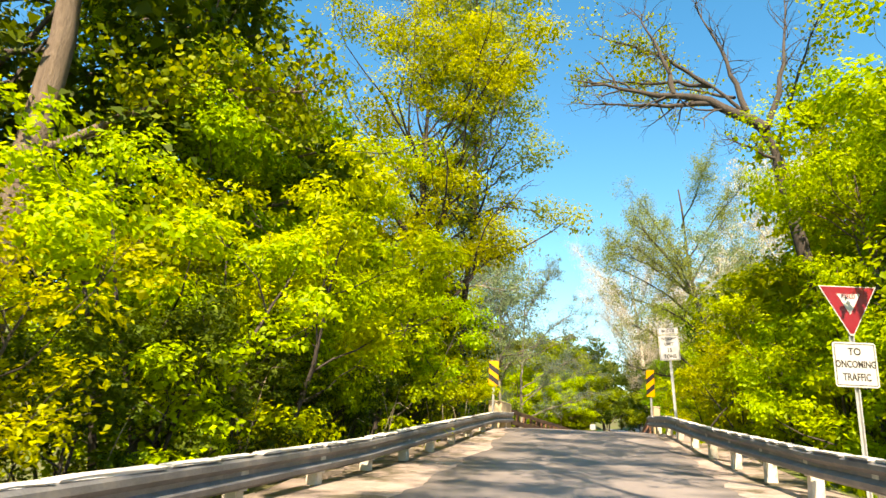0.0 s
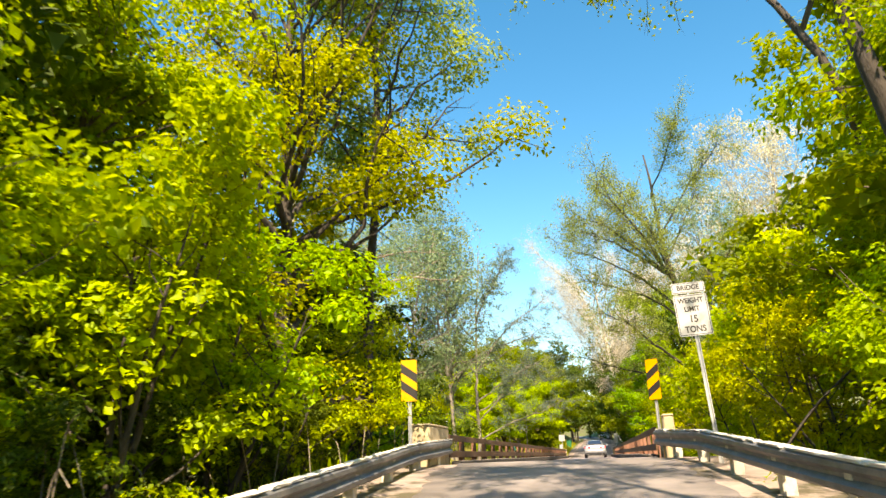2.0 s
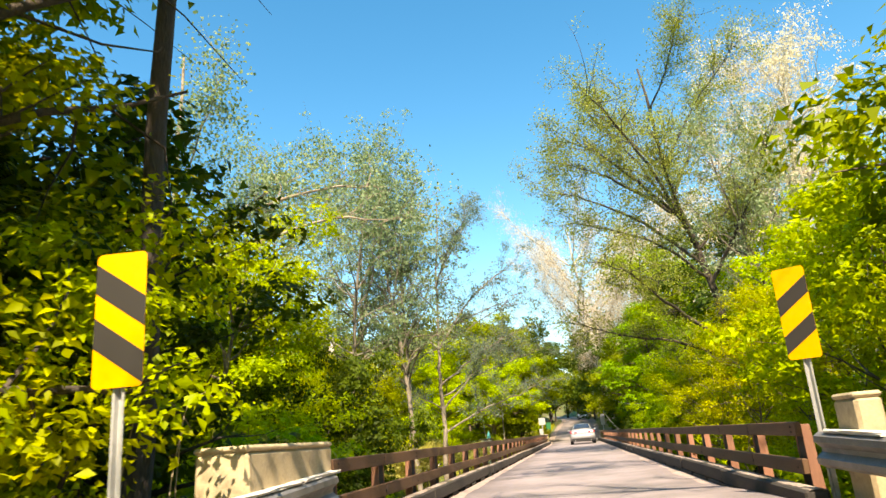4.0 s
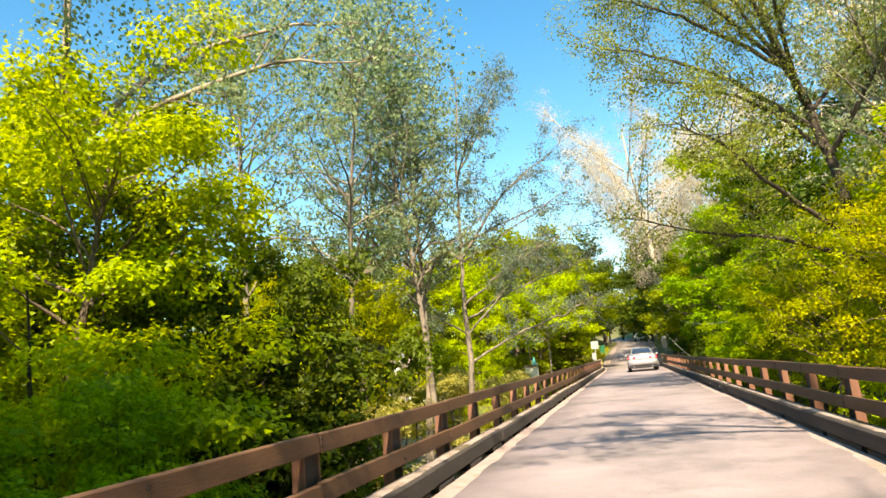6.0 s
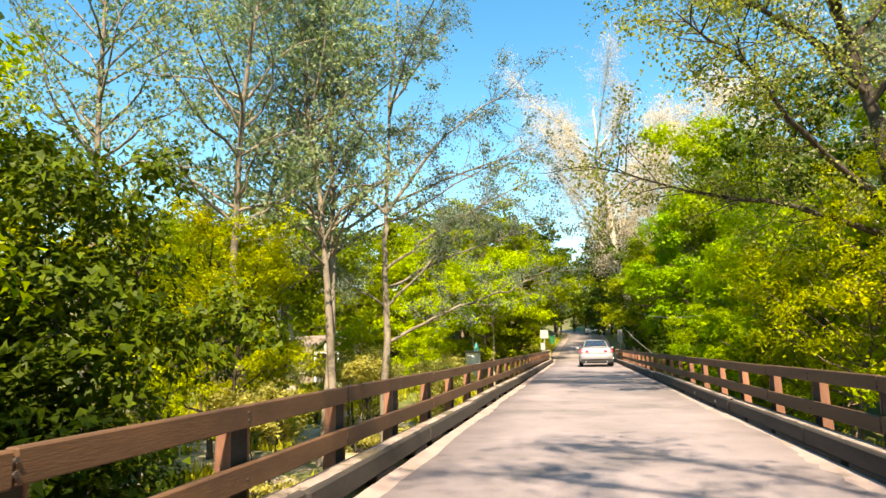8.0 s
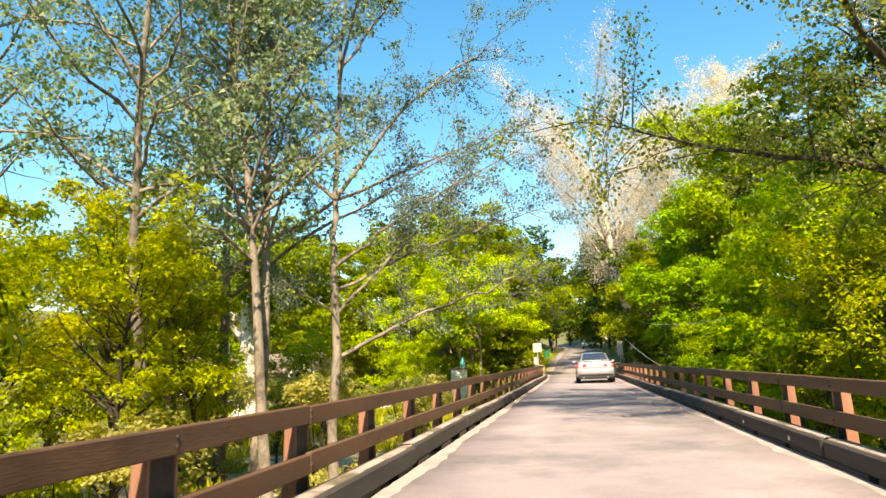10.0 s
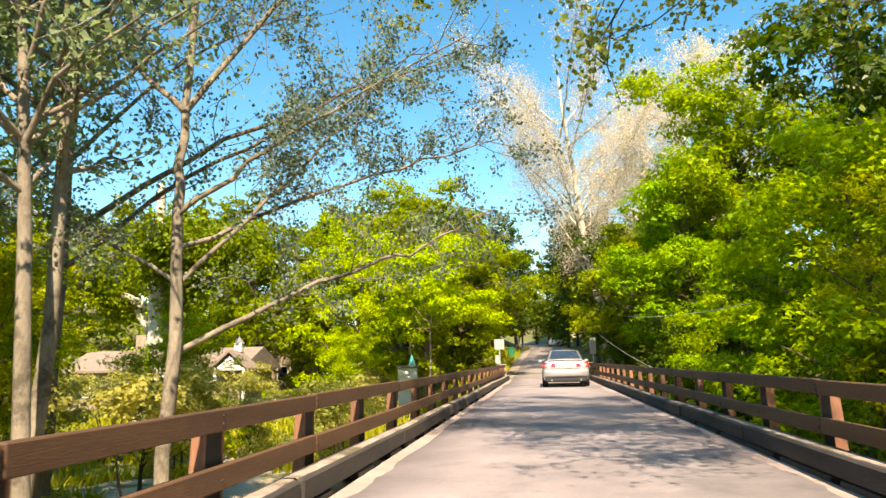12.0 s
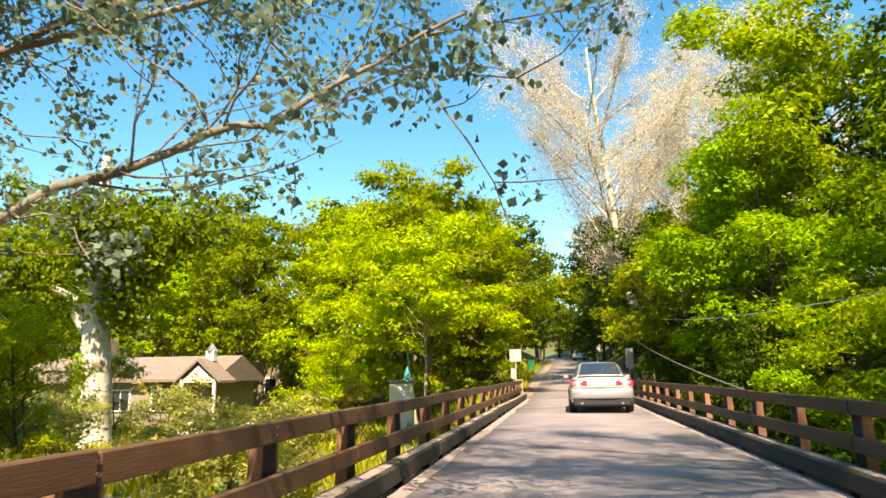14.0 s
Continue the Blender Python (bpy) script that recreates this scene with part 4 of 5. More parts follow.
for i, (x, y) in enumerate([(-6, 122), (-9, 132), (-6, 142), (7, 124), (8, 134), (9, 144), (-3, 160), (4, 162), (-14, 168), (9, 156), (-8, 152), (-24, 182), (-4, 176), (2, 180), (10, 172), (-14, 190)]):
    plant("hill_tree", x, y, 0.95 + 0.1 * (i % 3))
for i in range(9):
    plant("hill_tree", hill.choice((-1, 1)) * hill.uniform(9, 26) + 8, hill.uniform(-40, -8), hill.uniform(0.8, 1.1))


def hand_tree(name, x, y, label, trunk, limb_list, bark, leafmat, seed, r=0.16, twigs=7, per=14, leaf=0.15, sig=0.4, sub=3, tipr=0.012):
    """A tree whose trunk and main limbs are given as points from its foot; twigs and leaves grow on the limbs."""
    rng = np.random.default_rng(seed)
    z0 = land(x, y) - 0.1
    t = thing(name, (x, y, z0), 0, label, "tree")
    paths, tips = [], []

    def curve(pts, r0, r1):
        P = np.array(pts, float)
        s = np.linspace(0, len(P) - 1, 4 * (len(P) - 1) + 1)
        Q = np.stack([np.interp(s, np.arange(len(P)), P[:, k]) for k in range(3)], 1)
        Q[1:-1] = (Q[:-2] + 2 * Q[1:-1] + Q[2:]) / 4
        Q[1:-1] += rng.normal(0, 0.035, Q[1:-1].shape)
        return Q, np.linspace(r0, r1, len(Q))
    Q, R = curve(trunk, r, r * 0.2)
    R[0] *= 1.3
    paths.append((Q, R))
    tips.append(Q[-3:])
    for pts, r0 in limb_list:
        Q, R = curve(pts, r0, tipr)
        paths.append((Q, R))
        ln = np.linalg.norm(Q[-1] - Q[0])
        for k in range(sub * twigs):
            g = rng.uniform(0.2, 1.0) * (len(Q) - 1)
            j = min(int(g), len(Q) - 2)
            wy = (Q[j + 1] - Q[j]) / np.linalg.norm(Q[j + 1] - Q[j]) + rng.normal(0, 0.6, 3)
            W, X = limb(rng, Q[j] + (Q[j + 1] - Q[j]) * (g - j), wy, rng.uniform(0.14, 0.36) * max(ln, 2.0), max(r0 * 0.22, 0.008), 0.004, 0.28, 0.03, 5)
            paths.append((W, X))
            tips.append(W[2:])
            for q in range(3):
                W2, X2 = limb(rng, W[rng.integers(1, 5)], wy + rng.normal(0, 0.8, 3), rng.uniform(0.3, 0.8), 0.008, 0.003, 0.3, 0.0, 3)
                paths.append((W2, X2))
                tips.append(W2[1:])
    tv, tf = tubes(paths, 7)
    new("trunk", array_mesh("trunk", tv, tf, bark, True)).parent = t
    if per:
        T = np.concatenate(tips)
        T = T[rng.random(len(T)) < 0.5]
        pos = np.repeat(T, 2 * per, 0) + rng.normal(0, sig * 0.8, (len(T) * 2 * per, 3))
        lv, lf = leaves(rng, pos, leaf, 0.1, 0.9)
        new("crown", array_mesh("crown", lv, lf, leafmat)).parent = t
    return t


# the pale-trunked tree by the railing, with limbs over the bridge
hand_tree("sycamore", -6.15, 50.35, "grey-trunked sycamore forking beside the railing, sparse young leaves", [(0, 0, 0), (0.02, 0, 4.1), (0.05, 0.05, 6.2), (0.05, 0.15, 8.1), (0.2, 0.3, 12), (0.5, 0.5, 16.5)],
          [([(0, 0.1, 3.75), (1.5, 0.6, 4.6), (3.3, 0.65, 5.25), (4.3, 0.7, 5.5), (5.5, 0.7, 6.1)], 0.06), ([(0.02, 0.1, 4.9), (1.6, 0.5, 6.6), (2.7, 0.6, 7.7), (4.0, 0.7, 9.0)], 0.05), ([(0.05, 0.05, 6.2), (1.2, 0.2, 7.0), (2.7, 0.4, 8.0), (5.2, 0, 9.0)], 0.06), ([(0.05, 0.15, 8.1), (-1.5, 0.5, 9.6), (-3.2, 0.8, 11.5)], 0.07),
           ([(0.03, 0.1, 5.6), (1.8, 1.4, 6.7), (3.6, 2.0, 7.3), (5.6, 2.3, 7.9)], 0.05), ([(0.05, 0.15, 8.1), (2.0, 0.8, 11.0), (4.6, 1.4, 12.8)], 0.07), ([(0.1, 0.2, 10), (-1.2, -1.2, 12), (-2.2, -2.0, 14)], 0.05), ([(0.2, 0.3, 12), (1.5, 1.5, 14.5), (2.2, 2.2, 17)], 0.05), ([(0.02, 0, 5), (-1.6, -0.6, 6.0), (-3.0, -1.2, 6.4)], 0.04), ([(0.15, 0.3, 11.5), (1.4, -1.4, 13.5), (2.8, -2.6, 15)], 0.05)],
          M_BARK_GREY, LF_BLUE, 61, r=0.14, per=12, leaf=0.064, sig=0.13)
hand_tree("limb_tree", -11.6, 54.6, "grey tree with long leafy limbs towards the bridge", [(0, 0, 0), (0.1, 0, 5), (0, 0.2, 10), (0.2, 0.4, 16)],
          [([(0.1, 0, 7.0), (3.6, 1.4, 9.8), (7.2, 2.2, 11.2), (10.2, 2.7, 12.4)], 0.09), ([(0.1, 0, 6.2), (3.2, 0.2, 8.4), (6.4, 0.3, 9.8), (9.2, 0.4, 11.4)], 0.08), ([(0, 0.2, 9), (2.4, 1.4, 12.2), (5.4, 2.2, 13.6)], 0.07), ([(0.1, 0.2, 11), (-1.6, 1.4, 13), (-2.8, 2.4, 15)], 0.06), ([(0.1, 0.2, 10), (1.8, -1.2, 12.4), (3.8, -1.8, 13.8)], 0.06)],
          M_BARK, LF_BLUE, 62, r=0.22, per=6, leaf=0.10, sig=0.16)
hand_tree("dead_limb_tree", 8.0, 17.4, "old dark tree with a crooked bare limb over the road", [(0, 0, 0), (-0.6, -0.2, 5), (-1.6, -0.6, 9.6), (-1.9, -0.8, 11.2)],
          [([(-1.9, -0.8, 11.2), (-3.4, -0.7, 12.3), (-5.4, -0.6, 12.8), (-7.6, -0.4, 13.6)], 0.18), ([(-3.3, -0.7, 12.2), (-5.0, -0.6, 12.3), (-7.1, -0.5, 12.6)], 0.09), ([(-2.4, -0.8, 11.8), (-2.8, -0.6, 13.6), (-3.6, -0.4, 15.8)], 0.10), ([(-4.4, -0.7, 12.6), (-4.7, -0.6, 14.2), (-5.6, -0.4, 16.0)], 0.09), ([(-1.9, -0.8, 11.2), (-1.2, -0.6, 13.4), (-0.9, 0, 16)], 0.10), ([(-1.7, -0.7, 10.3), (-3.0, -1.0, 10.9)], 0.06)],
          M_BARK_DARK, LF_MID, 63, r=0.34, per=0, twigs=5)
hand_tree("big_tree", -7.0, 4.4, "big tree with a furrowed tan trunk", [(0, 0, 0), (0.12, 0, 3.5), (0.32, 0, 6.5), (0.45, 0.1, 10), (0.5, 0.2, 14)],
          [([(0.2, 0, 4.6), (1.2, 0.6, 4.9), (2.6, 1.0, 4.7)], 0.06), ([(0.3, 0, 6.2), (2.0, 1.4, 7.8), (3.8, 2.4, 8.2)], 0.09), ([(0.4, 0, 9), (2.4, 1.0, 11), (4.2, 2.0, 12)], 0.10), ([(0.4, 0, 9), (-1.6, 1.6, 11), (-3, 3, 12)], 0.10), ([(0.45, 0.1, 11), (1.5, 2.4, 13), (2.4, 4.2, 14)], 0.09)],
          M_BARK, LF_MID, 64, r=0.40, per=8, leaf=0.12, sig=0.3)
hand_tree("leaning_sycamore", 8.6, 46.0, "tall sycamore leaning over the bridge in thin olive leaf", [(0, 0, 0), (-0.6, 0, 5), (-1.5, 0, 10.5), (-2.4, 0.4, 15), (-2.8, 0.8, 21)],
          [([(-1.2, 0, 7), (-3.4, -1.6, 8.4), (-5.0, -3.4, 9.6), (-6.4, -4.6, 10.2)], 0.10), ([(-0.9, 0, 6.2), (-3.4, 0, 7.2), (-5.6, 0.2, 7.7), (-7.8, 0.6, 8.6)], 0.09), ([(-1.5, 0, 10.5), (-3.6, 1.0, 13), (-6.2, 1.6, 14.8), (-8.0, 2.0, 15.6)], 0.10), ([(-2.0, 0.2, 12.5), (-3.8, -1.6, 15), (-5.6, -2.8, 17)], 0.09),
           ([(-1.4, 0, 9.5), (0.4, -2.0, 12.6), (1.6, -3.4, 15.4)], 0.10), ([(-2.2, 0.4, 14), (-0.6, 2.0, 17), (0.6, 3.0, 19.6)], 0.08), ([(-2.4, 0.4, 15), (-4.6, 0.4, 18.4), (-6.0, 0.2, 20.6)], 0.08), ([(-0.6, 0, 5), (1.0, -2.2, 7.4), (1.6, -4, 9)], 0.08), ([(-2.7, 0.6, 18), (-1.6, -1.4, 20.4), (-1.0, -2.4, 22)], 0.06), ([(-1.4, 0, 9.8), (-3.4, -1.2, 11.4), (-5.6, -2.2, 12.0), (-7.2, -2.6, 12.4)], 0.08), ([(-1.6, 0, 11.2), (0.6, 1.2, 13.6), (2.6, 2.0, 15)], 0.08), ([(-2.4, 0.4, 15.6), (-0.4, -0.6, 18.4), (1.4, -1.4, 20.4)], 0.07),
           # extra limbs added above the view to throw shade on the deck
           ([(-1.9, 0.1, 12), (-3.4, -2.6, 14.2), (-4.8, -5.0, 15.4), (-6.2, -7.4, 16.0)], 0.10), ([(-1.9, 0.1, 12.4), (-4.0, -1.4, 14.4), (-5.8, -3.0, 15.4), (-7.4, -4.4, 15.8)], 0.09), ([(-2.0, 0.2, 12.8), (-4.4, -0.2, 14.6), (-6.0, -0.8, 15.4), (-7.4, -1.4, 15.8)], 0.09), ([(-1.8, 0.1, 11.6), (-3.0, -3.4, 13.4), (-3.8, -6.2, 14.6)], 0.09)],
          M_BARK_DARK, LF_OLIVE, 65, r=0.26, per=13, leaf=0.075, sig=0.24, twigs=10)
# the pale old sycamore over the end of the bridge, ascending limbs hardly in leaf
pale = random.Random(31)
pale_limbs = []
for k in range(26):
    h0 = 6.5 + 13.0 * k / 26
    a, out = k * 2.4 + pale.uniform(-0.4, 0.4), pale.uniform(3.4, 5.6) + 3.6 * (k / 26) * pale.uniform(0.5, 1.0)
    up = pale.uniform(4.5, 8.0)
    x0 = -0.15 * h0
    dx, dy = math.cos(a), math.sin(a)
    pale_limbs.append(([(x0, 0, h0), (x0 + dx * out * 0.35, dy * out * 0.35, h0 + up * 0.3), (x0 + dx * out * 0.75, dy * out * 0.75, h0 + up * 0.68), (x0 + dx * out, dy * out, h0 + up)], pale.uniform(0.06, 0.11)))
hand_tree("budding_sycamore", 5.0, 90.5, "tall pale sycamore with bare ascending limbs just in bud", [(0, 0, 0), (-0.3, 0, 4), (-1.1, 0, 8), (-1.6, 0.2, 13), (-2.2, 0.3, 18), (-2.6, 0.4, 23)], pale_limbs, M_BARK_PALE, LF_PALE, 68, r=0.38, per=7, leaf=0.085, sig=0.4, twigs=11, tipr=0.02)
hand_tree("pale_limb_tree", -13.2, 36.0, "old tree with long pale limbs reaching towards the bridge", [(0, 0, 0), (0.1, 0, 7), (0.2, 0.2, 13), (0.4, 0.3, 20)],
          [([(0.1, 0, 11.0), (2.6, 0.8, 13.2), (5.4, 1.6, 14.2), (8.0, 2.2, 14.0)], 0.12), ([(0.1, 0, 9.8), (3.0, -0.6, 11.4), (6.2, 0.2, 12.4), (8.6, 0.8, 12.2)], 0.11), ([(0.2, 0.2, 11), (2.4, 1.6, 14), (5.0, 2.6, 15.4)], 0.06), ([(0.2, 0.2, 12), (2.0, -1.6, 15), (3.6, -2.6, 17)], 0.055), ([(0.2, 0.1, 10), (-2, 1.6, 13), (-3.6, 2.6, 15)], 0.055)],
          M_BARK_TAN, LF_GREY, 66, r=0.24, per=8, leaf=0.12, sig=0.4)
# added trees, crowns out of view, placed to cast dapples on the road
for y in (-8.5, -4.0, 0.5, 5.0):
    plant("shade_tree", 9.8, y, 1.0, turn=0)
# added tree whose limbs are set to throw a shadow patch on the deck
hand_tree("overhanging_tree", 8.3, 21.4, "added tall dark tree arching a limb to shade the bridge", [(0, 0, 0), (0, 0, 6), (-0.4, 0.1, 11), (-1.8, 0.2, 14.2), (-3.4, 0.3, 15.8)],
          [([(-3.0, 0.3, 15.4), (-4.6, 0.0, 16.6), (-6.0, -0.6, 17.0), (-7.4, -1.2, 17.2)], 0.09), ([(-3.0, 0.3, 15.4), (-4.4, 1.2, 16.2), (-5.8, 1.8, 16.6), (-7.6, 2.0, 17.0)], 0.09), ([(-2.2, 0.2, 14.8), (-3.8, 2.2, 16.4), (-5.2, 3.2, 17.2)], 0.07), ([(-0.4, 0.1, 11), (0.8, 1.6, 13.2), (1.8, 2.6, 15)], 0.08), ([(-1.0, 0.1, 12.6), (-0.4, -1.8, 14.6), (0.2, -3.0, 16.4)], 0.08)],
          M_BARK_DARK, LF_MID, 67, r=0.20, per=3, leaf=0.12, sig=0.25)


# dead stems and vines along the guardrail
def stem(x, y, z, pts, r, material, name, label):
    o = thing(name, (x, y, z), 0, label, "dry weed")
    P = np.array(pts, float)
    q = np.linspace(0, len(P) - 1, 4 * len(P))
    Q = np.stack([np.interp(q, np.arange(len(P)), P[:, k]) for k in range(3)], 1)
    Q[1:-1] = (Q[:-2] + Q[1:-1] + Q[2:]) / 3
    v, f = tubes([(Q, np.linspace(r, r * 0.4, len(Q)))], 5)
    new("stalk", array_mesh("stalk", v, f, material, True)).parent = o
    return o


rnd = random.Random(21)
for i in range(22):
    y = rnd.uniform(1.0, 20.0)
    x = -2.15 - 0.02 * y - rnd.uniform(0.0, 0.7)
    a, hh, k = rnd.uniform(-0.6, 0.6), rnd.uniform(0.8, 1.9), rnd.uniform(-0.6, 0.6)
    stem(x, y, land(x, y) - 0.05, [(0, 0, 0), (a * 0.3, k * 0.2, hh * 0.5), (a * 0.7, k * 0.5, hh * 0.9), (a * 1.3, k, hh * rnd.uniform(0.75, 1.1))], rnd.uniform(0.008, 0.014), M_BARK_TAN, "dry_weed", "pale dry stem arching above the weeds")
stem(3.75, 16.3, land(3.75, 16.3), [(0, 0, 0), (0.7, -0.2, 0.9), (1.6, -0.4, 1.7), (2.8, -0.6, 2.8)], 0.03, M_BARK_DARK, "leaning_sapling", "dark bare sapling leaning away from the guardrail")


# ---- signs ----
M_RED = surface("red sign sheeting", (0.17, 0.006, 0.012), (0.25, 0.010, 0.018), 3.0, 30, 0.35, bump=0.0)
M_WHITE = surface("white sign sheeting", (0.40, 0.40, 0.39), (0.52, 0.52, 0.50), 2.0, 20, 0.5, bump=0.0, stain=(0.30, 0.30, 0.27), stain_at=(0.58, 0.75), stain_scale=3.0)
M_YELLOW = surface("yellow sign sheeting", (0.68, 0.31, 0.006), (0.78, 0.37, 0.010), 2.0, 20, 0.4, bump=0.0)
M_BLACK = plain("black lettering", (0.018, 0.016, 0.014), 0.6)
M_ALU = surface("bare sign back", (0.36, 0.37, 0.37), (0.5, 0.51, 0.5), 3.0, 30, 0.5, 0.4, bump=0.0)


def lettering(name, text, size, at, material, parent, squeeze=1.0):
    """Raised letters on a plate that faces -y."""
    cu = bpy.data.curves.new(name, "FONT")
    cu.body, cu.size, cu.align_x, cu.align_y, cu.extrude, cu.offset = text, size, "CENTER", "CENTER", 0.0008, size * 0.028
    tmp = new(name, cu)
    bpy.context.view_layer.update()
    me = bpy.data.meshes.new_from_object(tmp)
    bpy.data.objects.remove(tmp)
    me.materials.clear()
    me.materials.append(material)
    ob = new(name, me)
    ob.parent = parent
    ob.matrix_basis = pose(*at, 90, 0, 0) @ Matrix.Diagonal((squeeze, 1, 1, 1))
    return ob


def plate(w, h, at, corner=0.035, thick=0.004):
    c = corner
    pts = []
    for cx, cz, a0 in ((w / 2 - c, h / 2 - c, 0), (-w / 2 + c, h / 2 - c, 90), (-w / 2 + c, -h / 2 + c, 180), (w / 2 - c, -h / 2 + c, 270)):
        for k in range(4):
            a = radians(a0 + k * 30)
            pts.append((cx + c * math.cos(a), cz + c * math.sin(a)))
    return prism(pts, thick, "y", at)


def ring_plate(w, h, at, inset, line, corner=0.03):
    """A thin printed border."""
    bm = bmesh.new()
    for sx, sz, ww, hh in ((0, h / 2 - inset, w - 2 * inset, line), (0, -h / 2 + inset, w - 2 * inset, line), (w / 2 - inset, 0, line, h - 2 * inset), (-w / 2 + inset, 0, line, h - 2 * inset)):
        box((ww, 0.001, hh), (at[0] + sx, at[1], at[2] + sz), bm=bm)
    return bm


def u_post(h, parent, at=(0, 0, 0)):
    """A ribbed steel sign post."""
    prof = [(-0.035, 0.0), (-0.02, 0.0), (-0.012, 0.03), (0.012, 0.03), (0.02, 0.0), (0.035, 0.0), (0.035, 0.005), (0.024, 0.006), (0.015, 0.036), (-0.015, 0.036), (-0.024, 0.006), (-0.035, 0.005)]
    return part("post", prism(prof, h, "z", (at[0], at[1], at[2] + h / 2)), M_ALU, parent, "ribbed grey steel post")


yx, yy = 4.94, 6.7
yz = -0.40
yld = thing("yield_sign", (yx, yy, yz), 14, "red and white yield sign above a white plate", "road sign")
u_post(3.25, yld, (0, 0.02, -0.95))
R = 0.76
tri = lambda s, y, t=0.004: prism([(-s / 2, 0.29 * s), (s / 2, 0.29 * s), (s * 0.03, -0.58 * s), (-s * 0.03, -0.58 * s)], t, "y", (0, y, 2.10))
part("rim", tri(R, 0.0), M_WHITE, yld, "white edge")
part("face", tri(R * 0.945, -0.004), M_RED, yld, "red triangle face")
part("centre", prism([(-0.155, 0.075), (0.155, 0.075), (0.0, -0.205)], 0.003, "y", (0, -0.0085, 2.14)), M_WHITE, yld, "white triangle")
lettering("lettering", "YIELD", 0.078, (0, -0.0115, 2.18), M_RED, yld, 0.9)
pl = part("plate", plate(0.56, 0.58, (0, 0, 1.28)), M_WHITE, yld, "white plate with black words")
part("border", ring_plate(0.56, 0.58, (0, -0.003, 1.28), 0.025, 0.010), M_BLACK, pl, "black border")
for k, (wd, sz) in enumerate((("TO", 0.13), ("ONCOMING", 0.125), ("TRAFFIC", 0.13))):
    lettering("lettering", wd, sz, (0, -0.0035, 1.28 + 0.165 - 0.165 * k), M_BLACK, pl, 0.74 if k else 0.9)

wl = thing("weight_limit_sign", (3.52, 17.45, -0.05), 6, "white bridge weight limit sign on a leaning post", "road sign")
wl.matrix_basis = pose(3.35, 17.4, -0.38, 0, -3.0, 4)
u_post(3.55, wl, (0, 0.02, -0.3))
top = part("bridge_plate", plate(0.56, 0.19, (0, 0, 3.42), 0.02), M_WHITE, wl, "white plate with black word")
part("border", ring_plate(0.56, 0.19, (0, -0.003, 3.42), 0.018, 0.010), M_BLACK, top, "black border")
lettering("lettering", "BRIDGE", 0.125, (0, -0.0035, 3.42), M_BLACK, top, 0.9)
low = part("limit_plate", plate(0.56, 0.72, (0, 0, 2.94), 0.03), M_WHITE, wl, "white plate with black words")
part("border", ring_plate(0.56, 0.72, (0, -0.003, 2.94), 0.02, 0.010), M_BLACK, low, "black border")
for wd, sz, dz in (("WEIGHT", 0.125, 0.25), ("LIMIT", 0.125, 0.10), ("15", 0.17, -0.075), ("TONS", 0.15, -0.25)):
    lettering("lettering", wd, sz, (0, -0.0035, 2.94 + dz), M_BLACK, low, 0.88)


def object_marker(x, y, z, slope, label, lean=0.0, yaw=4.0, tall=0.90):
    o = thing("object_marker", (x, y, z), 0, label, "road sign", "object markers")
    o.matrix_basis = pose(x, y, z, 0, lean, yaw)
    u_post(2.3, o, (0, 0.02, -0.6))
    face = part("panel", plate(0.30, tall, (0, 0, 1.70), 0.03), M_YELLOW, o, "yellow panel with black slanting stripes")
    for k in range(2):
        zc = 1.70 + (k - 0.5) * tall * 0.41
        a, b = (0.15, -0.15) if slope > 0 else (-0.15, 0.15)
        part("stripe", prism([(a, zc + 0.02), (b, zc - 0.19), (b, zc - 0.02), (a, zc + 0.19)], 0.002, "y", (0, -0.0035, -0.02)), M_BLACK, face, "black stripe")
    return o


object_marker(-1.97, 17.75, 0.06, -1, "yellow and black striped object marker by the guardrail end", 0.0, 4.0, 0.77)
object_marker(2.74, 21.5, 0.20, 1, "yellow and black striped object marker by the end block", 0.0, -32.0)


def rear_sign(x, y, z, w, h, top, label):
    """A sign seen from its back."""
    o = thing("road_sign", (x, y, z), 0, label, "road sign")
    u_post(top + 0.3, o, (0, 0.03, -0.3))
    part("plate", plate(w, h, (0, 0, top - h / 2), 0.03), M_ALU, o, "bare metal plate")
    return o


rear_sign(-2.55, 84.0, land(-2.55, 84), 0.62, 0.66, 2.5, "square road sign showing its bare metal back")
rear_sign(3.10, 81.0, land(3.1, 81), 0.36, 0.95, 2.35, "narrow marker sign showing its pale metal back")
rear_sign(-2.85, 86.5, land(-2.85, 86.5), 0.3, 0.6, 1.5, "small sign showing its bare metal back")


# ---- the car ahead ----
M_SILVER = surface("silver car paint", (0.43, 0.44, 0.46), (0.50, 0.51, 0.53), 1.0, 300, 0.30, 0.45, bump=0.0, coat=0.8)
M_GLASS_DARK = plain("tinted car glass", (0.02, 0.03, 0.045), 0.04, 0.0, coat=1.0)
M_TAIL = plain("lit red lamp glass", (0.62, 0.03, 0.05), 0.15, 0.0, emit=0.22, coat=1.0)
M_RUBBER = plain("tyre rubber", (0.02, 0.02, 0.021), 0.85)
M_ALLOY = plain("alloy rim", (0.55, 0.56, 0.57), 0.3, 0.9)
M_TRIM = plain("black car trim", (0.025, 0.026, 0.028), 0.5)


